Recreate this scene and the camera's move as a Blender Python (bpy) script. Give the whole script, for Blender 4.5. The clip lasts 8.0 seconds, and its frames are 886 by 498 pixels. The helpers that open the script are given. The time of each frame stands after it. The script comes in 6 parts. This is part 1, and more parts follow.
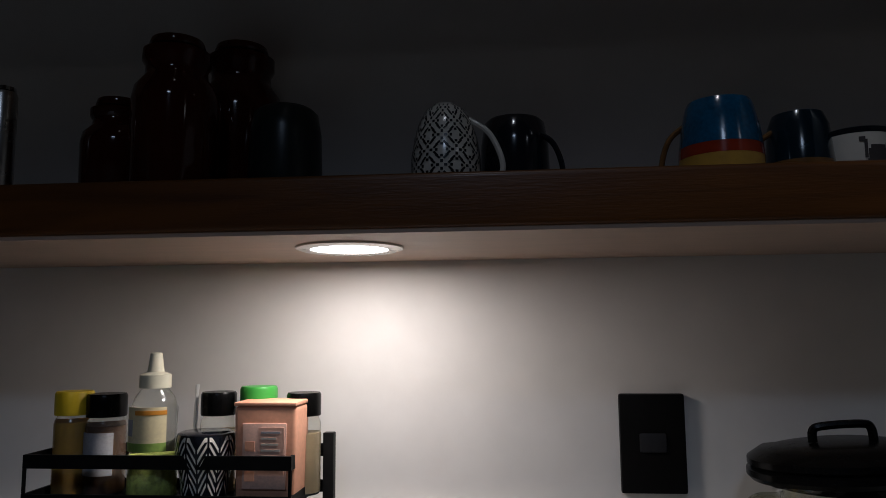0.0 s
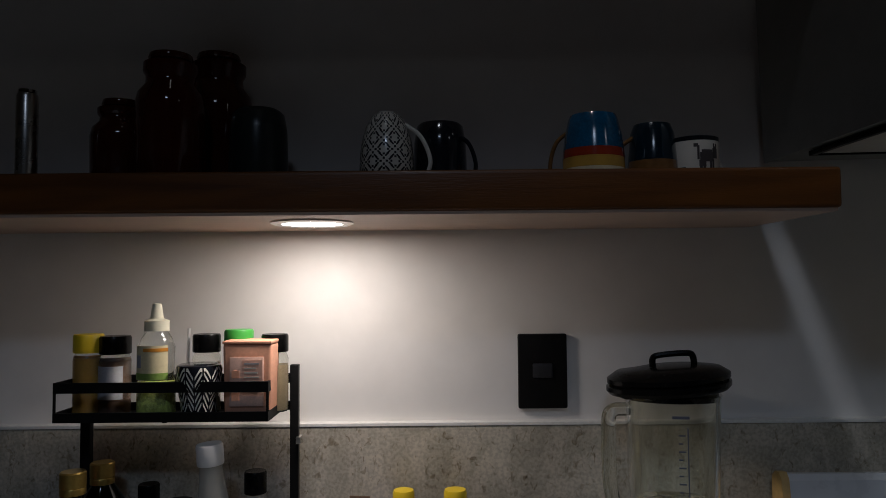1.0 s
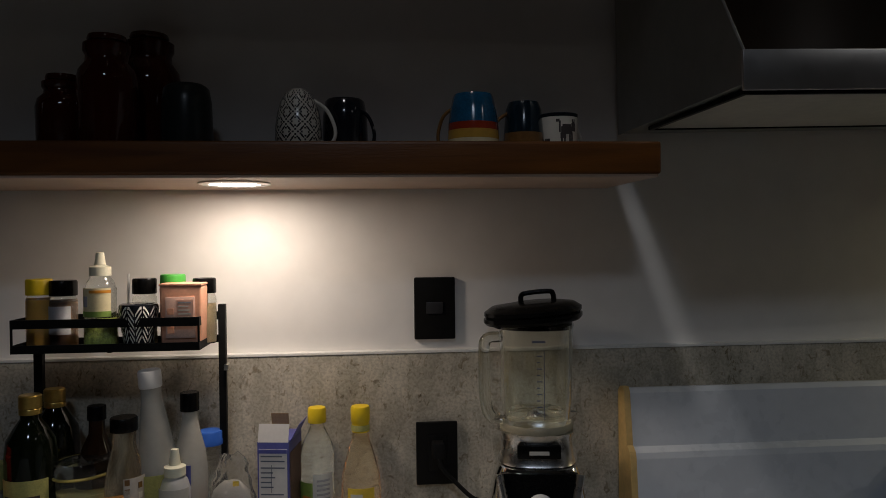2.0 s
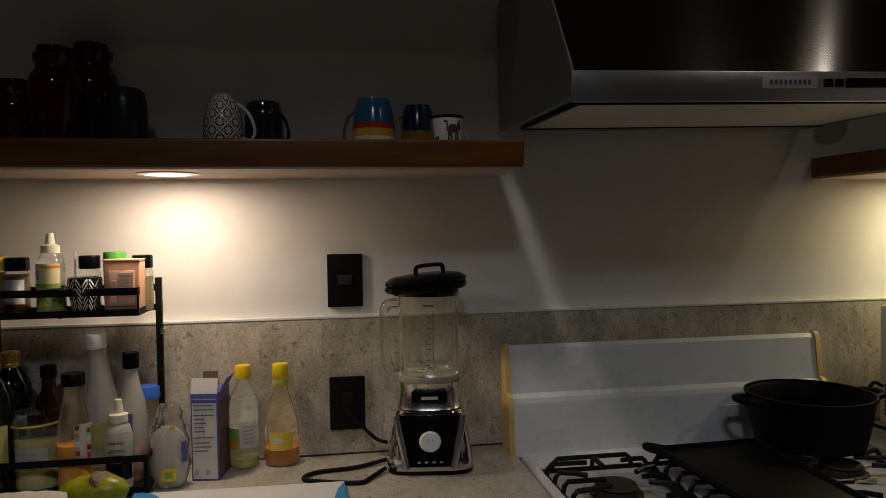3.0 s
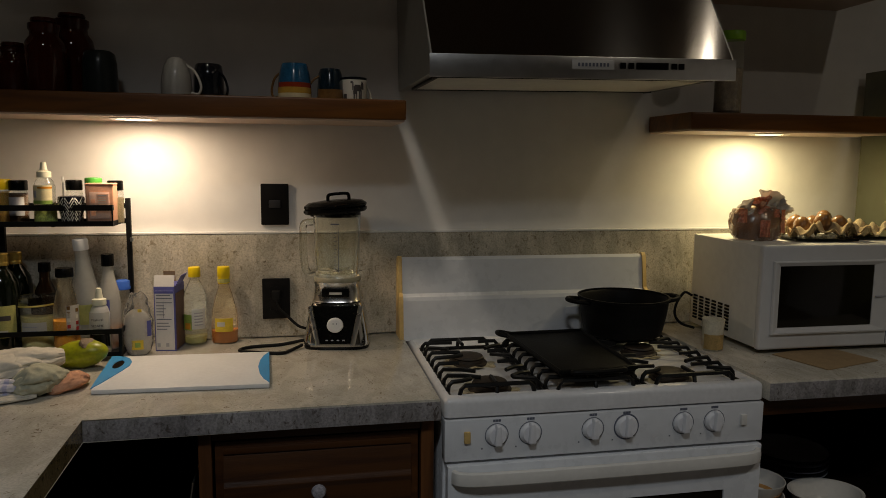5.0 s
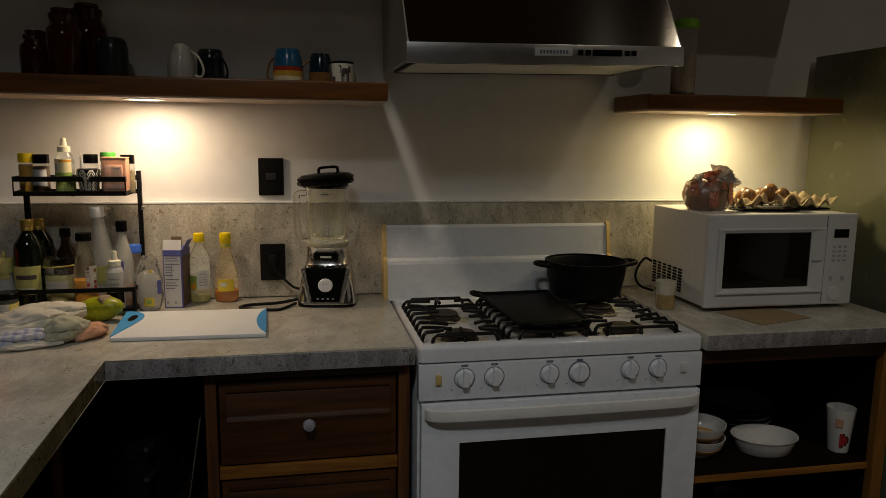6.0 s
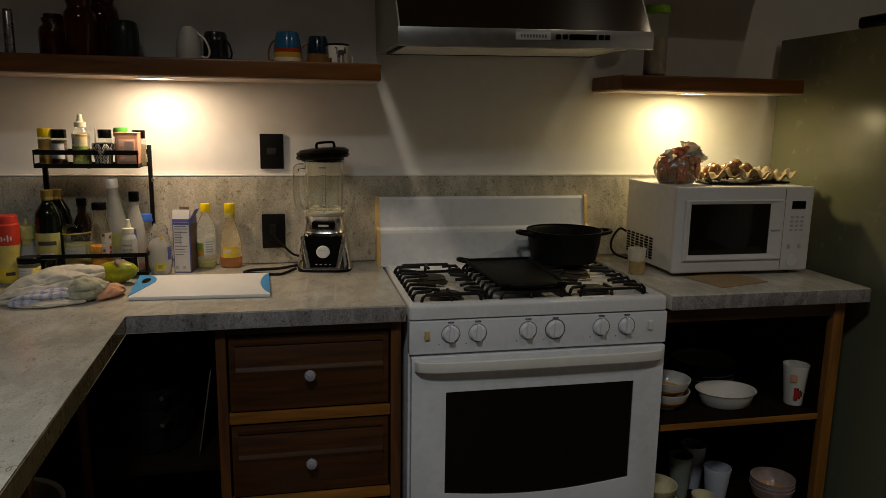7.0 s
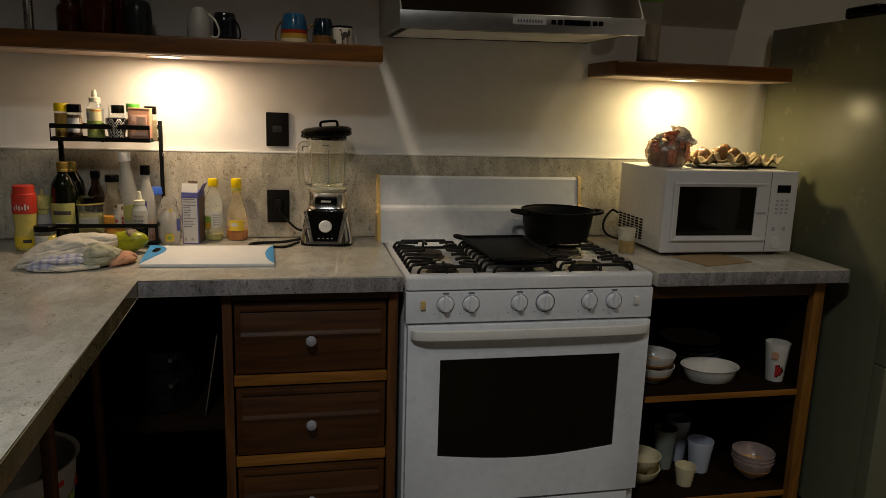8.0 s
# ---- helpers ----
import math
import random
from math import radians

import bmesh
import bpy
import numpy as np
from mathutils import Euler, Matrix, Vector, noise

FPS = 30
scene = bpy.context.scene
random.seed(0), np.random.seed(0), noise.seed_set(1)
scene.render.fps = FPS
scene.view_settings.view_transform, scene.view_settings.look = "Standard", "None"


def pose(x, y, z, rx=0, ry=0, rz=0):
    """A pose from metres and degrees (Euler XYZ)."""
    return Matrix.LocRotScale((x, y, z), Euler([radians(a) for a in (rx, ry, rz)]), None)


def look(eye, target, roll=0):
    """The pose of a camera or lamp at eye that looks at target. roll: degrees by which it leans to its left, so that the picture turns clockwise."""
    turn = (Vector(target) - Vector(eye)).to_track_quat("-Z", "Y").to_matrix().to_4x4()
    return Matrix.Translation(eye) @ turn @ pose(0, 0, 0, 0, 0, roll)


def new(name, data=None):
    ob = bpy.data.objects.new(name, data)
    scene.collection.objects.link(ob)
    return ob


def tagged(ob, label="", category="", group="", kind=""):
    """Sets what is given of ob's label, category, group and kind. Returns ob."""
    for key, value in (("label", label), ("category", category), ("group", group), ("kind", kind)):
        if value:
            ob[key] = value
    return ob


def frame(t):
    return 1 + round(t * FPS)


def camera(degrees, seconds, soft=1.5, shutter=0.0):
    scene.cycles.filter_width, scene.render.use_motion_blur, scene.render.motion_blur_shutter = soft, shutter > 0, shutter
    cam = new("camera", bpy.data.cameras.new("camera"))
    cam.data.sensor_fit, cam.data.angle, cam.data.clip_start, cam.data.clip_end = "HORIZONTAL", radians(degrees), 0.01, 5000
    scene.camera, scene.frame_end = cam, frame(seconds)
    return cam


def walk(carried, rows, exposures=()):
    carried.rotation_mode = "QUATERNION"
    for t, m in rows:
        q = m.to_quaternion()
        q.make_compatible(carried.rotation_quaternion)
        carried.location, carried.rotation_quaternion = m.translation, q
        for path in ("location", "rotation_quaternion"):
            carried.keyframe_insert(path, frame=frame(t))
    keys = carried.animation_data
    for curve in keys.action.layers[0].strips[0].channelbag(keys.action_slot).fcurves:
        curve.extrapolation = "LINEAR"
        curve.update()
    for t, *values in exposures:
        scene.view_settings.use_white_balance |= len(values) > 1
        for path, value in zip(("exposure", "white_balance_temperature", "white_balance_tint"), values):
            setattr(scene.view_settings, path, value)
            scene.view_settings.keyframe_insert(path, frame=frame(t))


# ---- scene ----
cam = camera(63.1, 8.0, soft=0.7)
PATH = [
    (0, (0.02, -0.895, 1.413), (-0.158, 1.084, 1.642), -0.5),
    (0.5, (0.024, -1.019, 1.418), (-0.078, 0.972, 1.578), -0.5),
    (1, (0.032, -1.134, 1.417), (0.034, 0.864, 1.514), -0.5),
    (1.5, (0.054, -1.226, 1.416), (0.152, 0.771, 1.428), -0.5),
    (3, (0.145, -1.584, 1.397), (0.467, 0.389, 1.332), -0.8),
    (3.5, (0.161, -1.686, 1.409), (0.562, 0.269, 1.291), -0.6),
    (4, (0.17, -1.806, 1.403), (0.6, 0.141, 1.24), -0.4),
    (4.5, (0.194, -1.922, 1.399), (0.612, 0.023, 1.199), 0.1),
    (5, (0.25, -2.077, 1.404), (0.642, -0.13, 1.164), 0.6),
    (6.5, (0.272, -2.391, 1.407), (0.659, -0.458, 1.074), 0.8),
    (7, (0.245, -2.481, 1.402), (0.654, -0.557, 1.042), 0.9),
    (7.5, (0.24, -2.545, 1.39), (0.652, -0.624, 1.014), 1.2),
    (8, (0.244, -2.587, 1.378), (0.644, -0.666, 0.989), 1.8),
]
walk(cam, [(t, look(eye, target, roll)) for t, eye, target, roll in PATH], [
    (0.0, -1.28, 6000, 10), (1.5, -1.10, 6500, 10), (3.5, -0.68, 8400, 10), (5.0, -0.45, 8900, 10), (6.5, -0.42, 9300, 10), (8.0, 0.03, 9600, 10)])

# ---- lights ----
world = bpy.data.worlds.new("night")
scene.world = world
world.use_nodes = True
world.node_tree.nodes["Background"].inputs[0].default_value = (0.5, 0.6, 0.8, 1)
world.node_tree.nodes["Background"].inputs[1].default_value = 0.004

SHELF_L = (-0.85, 0.518)
LAMP_A, LAMP_B, LAMP_C, LAMP_D = (-0.03, -1.0, 3.09), (2.15, -2.31, 3.09), (-0.05, -2.75, 3.09), (2.16, -1.0, 3.09)


def disc_light(name, at, watts, colour, size, spread, aim=None):
    lamp = bpy.data.lights.new(name, "AREA")
    lamp.shape, lamp.size, lamp.energy, lamp.color, lamp.spread = "DISK", size, watts, colour, radians(spread)
    new(name, lamp).matrix_basis = look(at, aim) if aim else pose(*at)


disc_light("ceiling_light_glow", LAMP_A, 0.44, (0.92, 0.94, 1.0), 0.14, 44, (0.62, 0.0, 1.2))
disc_light("ceiling_light_glow", LAMP_D, 0.5, (0.95, 0.95, 0.98), 0.05, 120)
disc_light("ceiling_light_glow", LAMP_B, 6.5, (0.90, 0.93, 1.0), 0.07, 132)
disc_light("ceiling_light_glow", LAMP_C, 31.0, (0.58, 0.74, 1.0), 0.40, 127)
DOWN_L, DOWN_R = (-0.144, -0.158, 1.502), (1.622, -0.145, 1.496)
disc_light("downlight_glow", (DOWN_L[0], DOWN_L[1], DOWN_L[2] - 0.006), 2.15, (1.0, 0.875, 0.78), 0.078, 180)
disc_light("downlight_glow", (DOWN_R[0], DOWN_R[1], DOWN_R[2] - 0.006), 2.1, (0.97, 0.93, 0.66), 0.078, 180)


# ---- materials ----
def mat(name, col, rough=0.5, metal=0.0, var=0.12, scale=12.0, bump=0.0, bscale=120.0, coat=0.0, trans=0.0, ior=1.45,
        spec=0.5, stretch=(1, 1, 1), aniso=0.0, sub=0.0):
    m = bpy.data.materials.new(name)
    m.use_nodes = True
    t = m.node_tree
    b = t.nodes["Principled BSDF"]
    b.inputs["Roughness"].default_value = rough
    b.inputs["Metallic"].default_value = metal
    b.inputs["Coat Weight"].default_value = coat
    b.inputs["Coat Roughness"].default_value = 0.15
    b.inputs["Transmission Weight"].default_value = trans
    b.inputs["IOR"].default_value = ior
    b.inputs["Specular IOR Level"].default_value = spec
    b.inputs["Subsurface Weight"].default_value = sub
    b.inputs["Subsurface Radius"].default_value = (0.01, 0.006, 0.004)
    b.inputs["Base Color"].default_value = (*col, 1)
    co = t.nodes.new("ShaderNodeTexCoord")
    mp = t.nodes.new("ShaderNodeMapping")
    mp.inputs["Scale"].default_value = stretch
    t.links.new(co.outputs["Object"], mp.inputs["Vector"])
    if var > 0:
        n1, n2 = t.nodes.new("ShaderNodeTexNoise"), t.nodes.new("ShaderNodeTexNoise")
        n1.inputs["Scale"].default_value, n2.inputs["Scale"].default_value = scale, scale * 7
        n1.inputs["Detail"].default_value = n2.inputs["Detail"].default_value = 5
        for n in (n1, n2):
            t.links.new(mp.outputs[0], n.inputs["Vector"])
        add = t.nodes.new("ShaderNodeMath")
        add.operation = "ADD"
        t.links.new(n1.outputs[0], add.inputs[0])
        t.links.new(n2.outputs[0], add.inputs[1])
        ramp = t.nodes.new("ShaderNodeValToRGB")
        ramp.color_ramp.elements[0].position, ramp.color_ramp.elements[1].position = 0.35, 0.68
        ramp.color_ramp.elements[0].color = (*[c * (1 - var) for c in col], 1)
        ramp.color_ramp.elements[1].color = (*[min(1, c * (1 + var)) for c in col], 1)
        half = t.nodes.new("ShaderNodeMath")
        half.operation = "MULTIPLY"
        half.inputs[1].default_value = 0.5
        t.links.new(add.outputs[0], half.inputs[0])
        t.links.new(half.outputs[0], ramp.inputs[0])
        t.links.new(ramp.outputs[0], b.inputs["Base Color"])
        rr = t.nodes.new("ShaderNodeMapRange")
        rr.inputs["To Min"].default_value, rr.inputs["To Max"].default_value = max(0.02, rough - 0.07), min(1, rough + 0.07)
        t.links.new(half.outputs[0], rr.inputs["Value"])
        t.links.new(rr.outputs[0], b.inputs["Roughness"])
    if bump > 0:
        n3, bu = t.nodes.new("ShaderNodeTexNoise"), t.nodes.new("ShaderNodeBump")
        n3.inputs["Scale"].default_value, n3.inputs["Detail"].default_value = bscale, 4
        bu.inputs["Strength"].default_value, bu.inputs["Distance"].default_value = bump, 0.002
        t.links.new(mp.outputs[0], n3.inputs["Vector"])
        t.links.new(n3.outputs[0], bu.inputs["Height"])
        t.links.new(bu.outputs[0], b.inputs["Normal"])
    if aniso > 0:
        tan = t.nodes.new("ShaderNodeTangent")
        tan.direction_type, tan.uv_map = "UV_MAP", "UVMap"
        b.inputs["Anisotropic"].default_value = aniso
        b.inputs["Anisotropic Rotation"].default_value = 0.0
        t.links.new(tan.outputs[0], b.inputs["Tangent"])
    return m


def granite(name, light, mid, dark, fleck, veins, grain):
    """Speckled stone: broad clouds, mid grains, dark flecks and diagonal veins."""
    m = mat(name, mid, rough=0.16, var=0, bump=0.05, bscale=90)
    t = m.node_tree
    b = t.nodes["Principled BSDF"]
    co = t.nodes.new("ShaderNodeTexCoord")

    def noise_ramp(scale, detail, p0, p1, c0, c1, distort=0.0, rot=0.0, sc=(1, 1, 1)):
        mp, n, r = t.nodes.new("ShaderNodeMapping"), t.nodes.new("ShaderNodeTexNoise"), t.nodes.new("ShaderNodeValToRGB")
        mp.inputs["Rotation"].default_value = (0, rot, 0.3 * rot)
        mp.inputs["Scale"].default_value = sc
        n.inputs["Scale"].default_value, n.inputs["Detail"].default_value, n.inputs["Distortion"].default_value = scale, detail, distort
        t.links.new(co.outputs["Object"], mp.inputs["Vector"])
        t.links.new(mp.outputs[0], n.inputs["Vector"])
        t.links.new(n.outputs[0], r.inputs[0])
        r.color_ramp.elements[0].position, r.color_ramp.elements[1].position = p0, p1
        r.color_ramp.elements[0].color, r.color_ramp.elements[1].color = (*c0, 1), (*c1, 1)
        return r.outputs[0]

    def mix(kind, a, c, fac=1.0):
        x = t.nodes.new("ShaderNodeMix")
        x.data_type, x.blend_type = "RGBA", kind
        x.inputs[0].default_value = fac
        t.links.new(a, x.inputs[6])
        t.links.new(c, x.inputs[7])
        return x.outputs[2]

    base = noise_ramp(7, 6, 0.35, 0.68, mid, light)
    grains = noise_ramp(210, 3, 0.38, 0.60, (grain, grain * 0.99, grain * 0.97), (1.12, 1.10, 1.07))
    flecks = noise_ramp(68, 4, 0.30, 0.32 + fleck, dark, (1, 1, 1), 1.2, 0.95, (1.25, 1, 0.85))
    patches = noise_ramp(9, 3, 0.42, 0.60, (0, 0, 0), (1, 1, 1), 0.5)
    spots = noise_ramp(46, 4, 0.335, 0.36, dark, (1, 1, 1), 1.6, 0.6, (1.9, 1.2, 0.8))
    scatter = t.nodes.new("ShaderNodeMix")
    scatter.data_type, scatter.blend_type = "RGBA", "MULTIPLY"
    t.links.new(patches, scatter.inputs[0])
    vein = noise_ramp(7, 7, 0.45, 0.55, (veins, veins, veins * 0.97), (1, 1, 1), 2.2, 0.95, (1.9, 1, 0.7))
    t.links.new(mix("MULTIPLY", mix("MULTIPLY", mix("MULTIPLY", base, grains), flecks), vein, 0.75), scatter.inputs[6])
    t.links.new(spots, scatter.inputs[7])
    out = scatter.outputs[2]
    t.links.new(out, b.inputs["Base Color"])
    return m


def wood(name, dark, light, rough=0.4, coat=0.2, along=(1.2, 14, 14)):
    m = mat(name, light, rough=rough, var=0, coat=coat, bump=0.15, bscale=40, stretch=along)
    t = m.node_tree
    b = t.nodes["Principled BSDF"]
    mp = [n for n in t.nodes if n.bl_idname == "ShaderNodeMapping"][0]
    n, r = t.nodes.new("ShaderNodeTexNoise"), t.nodes.new("ShaderNodeValToRGB")
    n.inputs["Scale"].default_value, n.inputs["Detail"].default_value, n.inputs["Distortion"].default_value = 2.2, 8, 1.2
    t.links.new(mp.outputs[0], n.inputs["Vector"])
    t.links.new(n.outputs[0], r.inputs[0])
    r.color_ramp.elements[0].position, r.color_ramp.elements[1].position = 0.3, 0.7
    r.color_ramp.elements[0].color, r.color_ramp.elements[1].color = (*dark, 1), (*light, 1)
    t.links.new(r.outputs[0], b.inputs["Base Color"])
    return m


def glow(name, col, power):
    m = bpy.data.materials.new(name)
    m.use_nodes = True
    b = m.node_tree.nodes["Principled BSDF"]
    b.inputs["Base Color"].default_value = (0.9, 0.9, 0.9, 1)
    b.inputs["Emission Color"].default_value = (*col, 1)
    b.inputs["Emission Strength"].default_value = power
    return m


PAINT = mat("wall_paint", (0.82, 0.80, 0.775), 0.75, var=0.05, scale=2.5, bump=0.12, bscale=60)
# The next three colours are kept dark only to limit bounced light.
CEIL = wood("unseen_ceiling", (0.045, 0.026, 0.015), (0.085, 0.05, 0.03), 0.6, 0.0)
LOWBOUNCE = mat("low_bounce_paint", (0.12, 0.10, 0.08), 0.8, var=0.08, scale=2)
FLOORM = mat("unseen_floor", (0.10, 0.075, 0.055), 0.4, var=0.2, scale=4)
SPLASH = granite("backsplash_granite", (0.64, 0.595, 0.505), (0.45, 0.415, 0.35), (0.58, 0.54, 0.48), 0.10, 0.78, 0.86)
TOP = granite("counter_granite", (0.62, 0.58, 0.51), (0.47, 0.44, 0.385), (0.52, 0.46, 0.40), 0.012, 0.84, 0.95)
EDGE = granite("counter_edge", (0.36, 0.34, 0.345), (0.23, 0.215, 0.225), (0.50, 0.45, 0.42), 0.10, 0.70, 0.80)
# Olive-brown copy of the granite: the side edge's shade is in its colour.
SHADEDEDGE = granite("shaded_side_edge", (0.25, 0.21, 0.13), (0.17, 0.14, 0.085), (0.5, 0.45, 0.4), 0.10, 0.75, 0.85)
BINM = mat("dull_white_plastic", (0.36, 0.33, 0.30), 0.5, var=0.12, scale=6)
SHELFW = wood("shelf_wood", (0.085, 0.026, 0.003), (0.19, 0.064, 0.008), 0.42, 0.12)
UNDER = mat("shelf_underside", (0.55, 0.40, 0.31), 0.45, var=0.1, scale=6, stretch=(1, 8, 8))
CABW = wood("cabinet_wood", (0.034, 0.0095, 0.002), (0.088, 0.028, 0.005), 0.45, 0.08)
CABV = wood("cabinet_wood_upright", (0.06, 0.02, 0.006), (0.16, 0.055, 0.016), 0.42, 0.2, (14, 14, 1.2))
RAILW = wood("rail_wood", (0.17, 0.058, 0.010), (0.36, 0.14, 0.026), 0.45, 0.08)
# Brighter copy of the cabinet wood, with light on the post painted in.
LITPOSTW = wood("lit_post_wood", (0.15, 0.055, 0.010), (0.34, 0.14, 0.028), 0.45, 0.08, (14, 14, 1.2))
# Near-black puts the shade inside cupboards and slots into the colour.
SHADEDIN = mat("shaded_inside", (0.012, 0.006, 0.003), 0.8, spec=0.08, var=0.25, scale=5)
ENAMEL = mat("white_enamel", (0.735, 0.75, 0.775), 0.28, var=0.05, scale=5, coat=0.3)
ENAMEL2 = mat("cooktop_enamel", (0.75, 0.745, 0.75), 0.22, var=0.07, scale=13, coat=0.4)
TAN = mat("yellowed_trim", (0.66, 0.44, 0.17), 0.5, var=0.15, scale=14)
CREAM = mat("cream_plastic", (0.76, 0.73, 0.68), 0.4, var=0.06, scale=9)
KNOBW = mat("knob_plastic", (0.80, 0.80, 0.83), 0.35, var=0.04)
MARK = mat("grey_print", (0.12, 0.13, 0.17), 0.5, var=0)
IRON = mat("cast_iron", (0.006, 0.006, 0.006), 0.5, spec=0.10, var=0.25, scale=25, bump=0.25, bscale=160)
GRATE = mat("enamelled_iron", (0.008, 0.008, 0.008), 0.4, spec=0.25, var=0.3, scale=30, bump=0.1)
BURNER = mat("burnt_burner", (0.03, 0.019, 0.012), 0.6, var=0.5, scale=40, bump=0.3)
SPILL = mat("burnt_spill", (0.50, 0.42, 0.27), 0.4, var=0.5, scale=26)
BLACKGLASS = mat("oven_glass", (0.006, 0.004, 0.002), 0.09, var=0.3, scale=5, spec=0.45)
STEEL = mat("brushed_steel", (0.62, 0.60, 0.57), 0.125, 1.0, var=0, aniso=1.0)
STEELS = mat("steel_side", (0.42, 0.43, 0.41), 0.42, 1.0, var=0.10, scale=4)
CHROME = mat("chrome", (0.72, 0.71, 0.69), 0.09, 1.0, var=0.03, scale=6)
SATIN = mat("satin_metal", (0.62, 0.60, 0.57), 0.28, 1.0, var=0.06, scale=8)
BANDSTEEL = mat("polished_band", (0.66, 0.65, 0.64), 0.30, 1.0, var=0.08, scale=7)
BADGE = mat("pale_badge", (0.62, 0.61, 0.60), 0.4, 0.3, var=0.05)
PANELW = mat("hood_filter_panel", (0.62, 0.60, 0.54), 0.45, var=0.1, scale=8)
BLACK = mat("black_plastic", (0.0035, 0.0035, 0.0035), 0.26, spec=0.16, var=0.2, scale=20)
BLACKM = mat("black_metal", (0.007, 0.007, 0.007), 0.5, spec=0.15, var=0.3, scale=25, bump=0.1)
RUBBER = mat("black_rubber", (0.007, 0.007, 0.007), 0.6, var=0.2, spec=0.2)
PLATE = mat("black_wall_plate", (0.008, 0.0075, 0.0075), 0.42, spec=0.15, var=0.15)
GREYP = mat("grey_switch", (0.025, 0.025, 0.028), 0.4, var=0.1)
FRIDGE = mat("fridge_paint", (0.175, 0.178, 0.115), 0.26, var=0.05, scale=3, bump=0.16, bscale=150)
MICRO = mat("microwave_white", (0.68, 0.67, 0.665), 0.38, var=0.04, scale=6)
MICROB = mat("microwave_body", (0.74, 0.72, 0.67), 0.5, var=0.06, scale=6)
GLASS = mat("clear_glass", (0.97, 0.99, 0.97), 0.02, var=0, trans=1.0, ior=1.45)
JUGGLASS = mat("jug_glass", (0.97, 0.98, 0.92), 0.015, var=0, trans=1.0, ior=1.5, coat=1.0)
PET = mat("clear_plastic", (0.94, 0.95, 0.90), 0.06, var=0, trans=0.95, ior=1.22, coat=0.6)
FROST = mat("frosted_plastic", (0.80, 0.80, 0.78), 0.35, var=0.05, trans=0.5, ior=1.3)
DGLASS = mat("dark_green_glass", (0.003, 0.005, 0.002), 0.06, var=0.1, spec=0.6)
BROWNG = mat("brown_glass", (0.03, 0.012, 0.005), 0.07, var=0.1, spec=0.6)
GOLD = mat("gold_cap", (0.50, 0.34, 0.09), 0.35, 0.8, var=0.15, scale=30)
REDCAP = mat("red_plastic", (0.62, 0.045, 0.03), 0.38, var=0.08)
YELLOW = mat("yellow_plastic", (0.85, 0.60, 0.025), 0.38, var=0.06)
GREENCAP = mat("green_plastic", (0.05, 0.33, 0.05), 0.4, var=0.08)
LIME = mat("lime_plastic", (0.22, 0.50, 0.04), 0.4, var=0.06)
BLUECAP = mat("blue_plastic", (0.03, 0.13, 0.55), 0.4, var=0.06)
IVORY = mat("ivory_plastic", (0.80, 0.77, 0.60), 0.42, var=0.05)
WHITEP = mat("white_plastic", (0.80, 0.79, 0.77), 0.4, var=0.04)
PAPER = mat("white_label", (0.60, 0.57, 0.51), 0.7, var=0.07, scale=40)
CREAMLAB = mat("cream_label", (0.78, 0.68, 0.42), 0.6, var=0.10, scale=40)
LABELY = mat("yellow_label", (0.78, 0.55, 0.06), 0.55, var=0.12, scale=40)
LABELG = mat("green_label", (0.25, 0.38, 0.08), 0.55, var=0.2, scale=40)
LABELO = mat("olive_label", (0.46, 0.44, 0.15), 0.6, var=0.2, scale=50)
LABELGREY = mat("grey_label", (0.42, 0.42, 0.45), 0.55, var=0.15, scale=60)
INK = mat("dark_ink", (0.06, 0.05, 0.05), 0.6, var=0)
TURMERIC = mat("turmeric", (0.66, 0.38, 0.04), 0.8, var=0.15, scale=60)
BROWNSP = mat("brown_spice", (0.15, 0.06, 0.02), 0.85, var=0.3, scale=120)
HERB = mat("dried_herbs", (0.40, 0.46, 0.10), 0.9, var=0.55, scale=160, bump=0.6, bscale=260)
TANSP = mat("pale_spice", (0.66, 0.52, 0.30), 0.8, var=0.15, scale=80)
PEACHLAB = mat("salmon_print", (0.84, 0.50, 0.38), 0.6, var=0.06, scale=30)
PINK = mat("salt_box", (0.84, 0.42, 0.27), 0.55, var=0.10, scale=30, bump=0.1)
PINK2 = mat("salt_box_label", (0.86, 0.56, 0.45), 0.6, var=0.12, scale=60)
ORANGE = mat("orange_sauce", (0.72, 0.30, 0.04), 0.4, var=0.12, scale=20)
SYRUP = mat("amber_syrup", (0.42, 0.13, 0.025), 0.25, var=0.1, scale=10)
SYRUPHAZE = mat("amber_film", (0.96, 0.86, 0.66), 0.06, var=0.05, trans=0.95, ior=1.2, coat=0.6)
OILM = mat("pale_oil", (0.72, 0.66, 0.25), 0.12, var=0.05, trans=0.6, ior=1.3)
MUSTARD = mat("mustard", (0.62, 0.50, 0.14), 0.5, var=0.1)
TOPTRIM = mat("white_trim", (0.80, 0.79, 0.76), 0.4, var=0.08, scale=20)
GREYB = mat("grey_bottle", (0.66, 0.64, 0.58), 0.2, var=0.06, trans=0.45, ior=1.12, coat=0.6)
SEAL = mat("old_rubber_seal", (0.30, 0.27, 0.19), 0.45, var=0.15)
PASTE = mat("pale_paste", (0.50, 0.43, 0.18), 0.5, var=0.15, scale=25)
BOXW = mat("carton_white", (0.68, 0.66, 0.64), 0.6, var=0.06, scale=20)
BOXB = mat("carton_blue", (0.09, 0.10, 0.34), 0.5, var=0.12, scale=30)
BOXO = mat("carton_brown", (0.13, 0.075, 0.06), 0.6, var=0.3, scale=25)
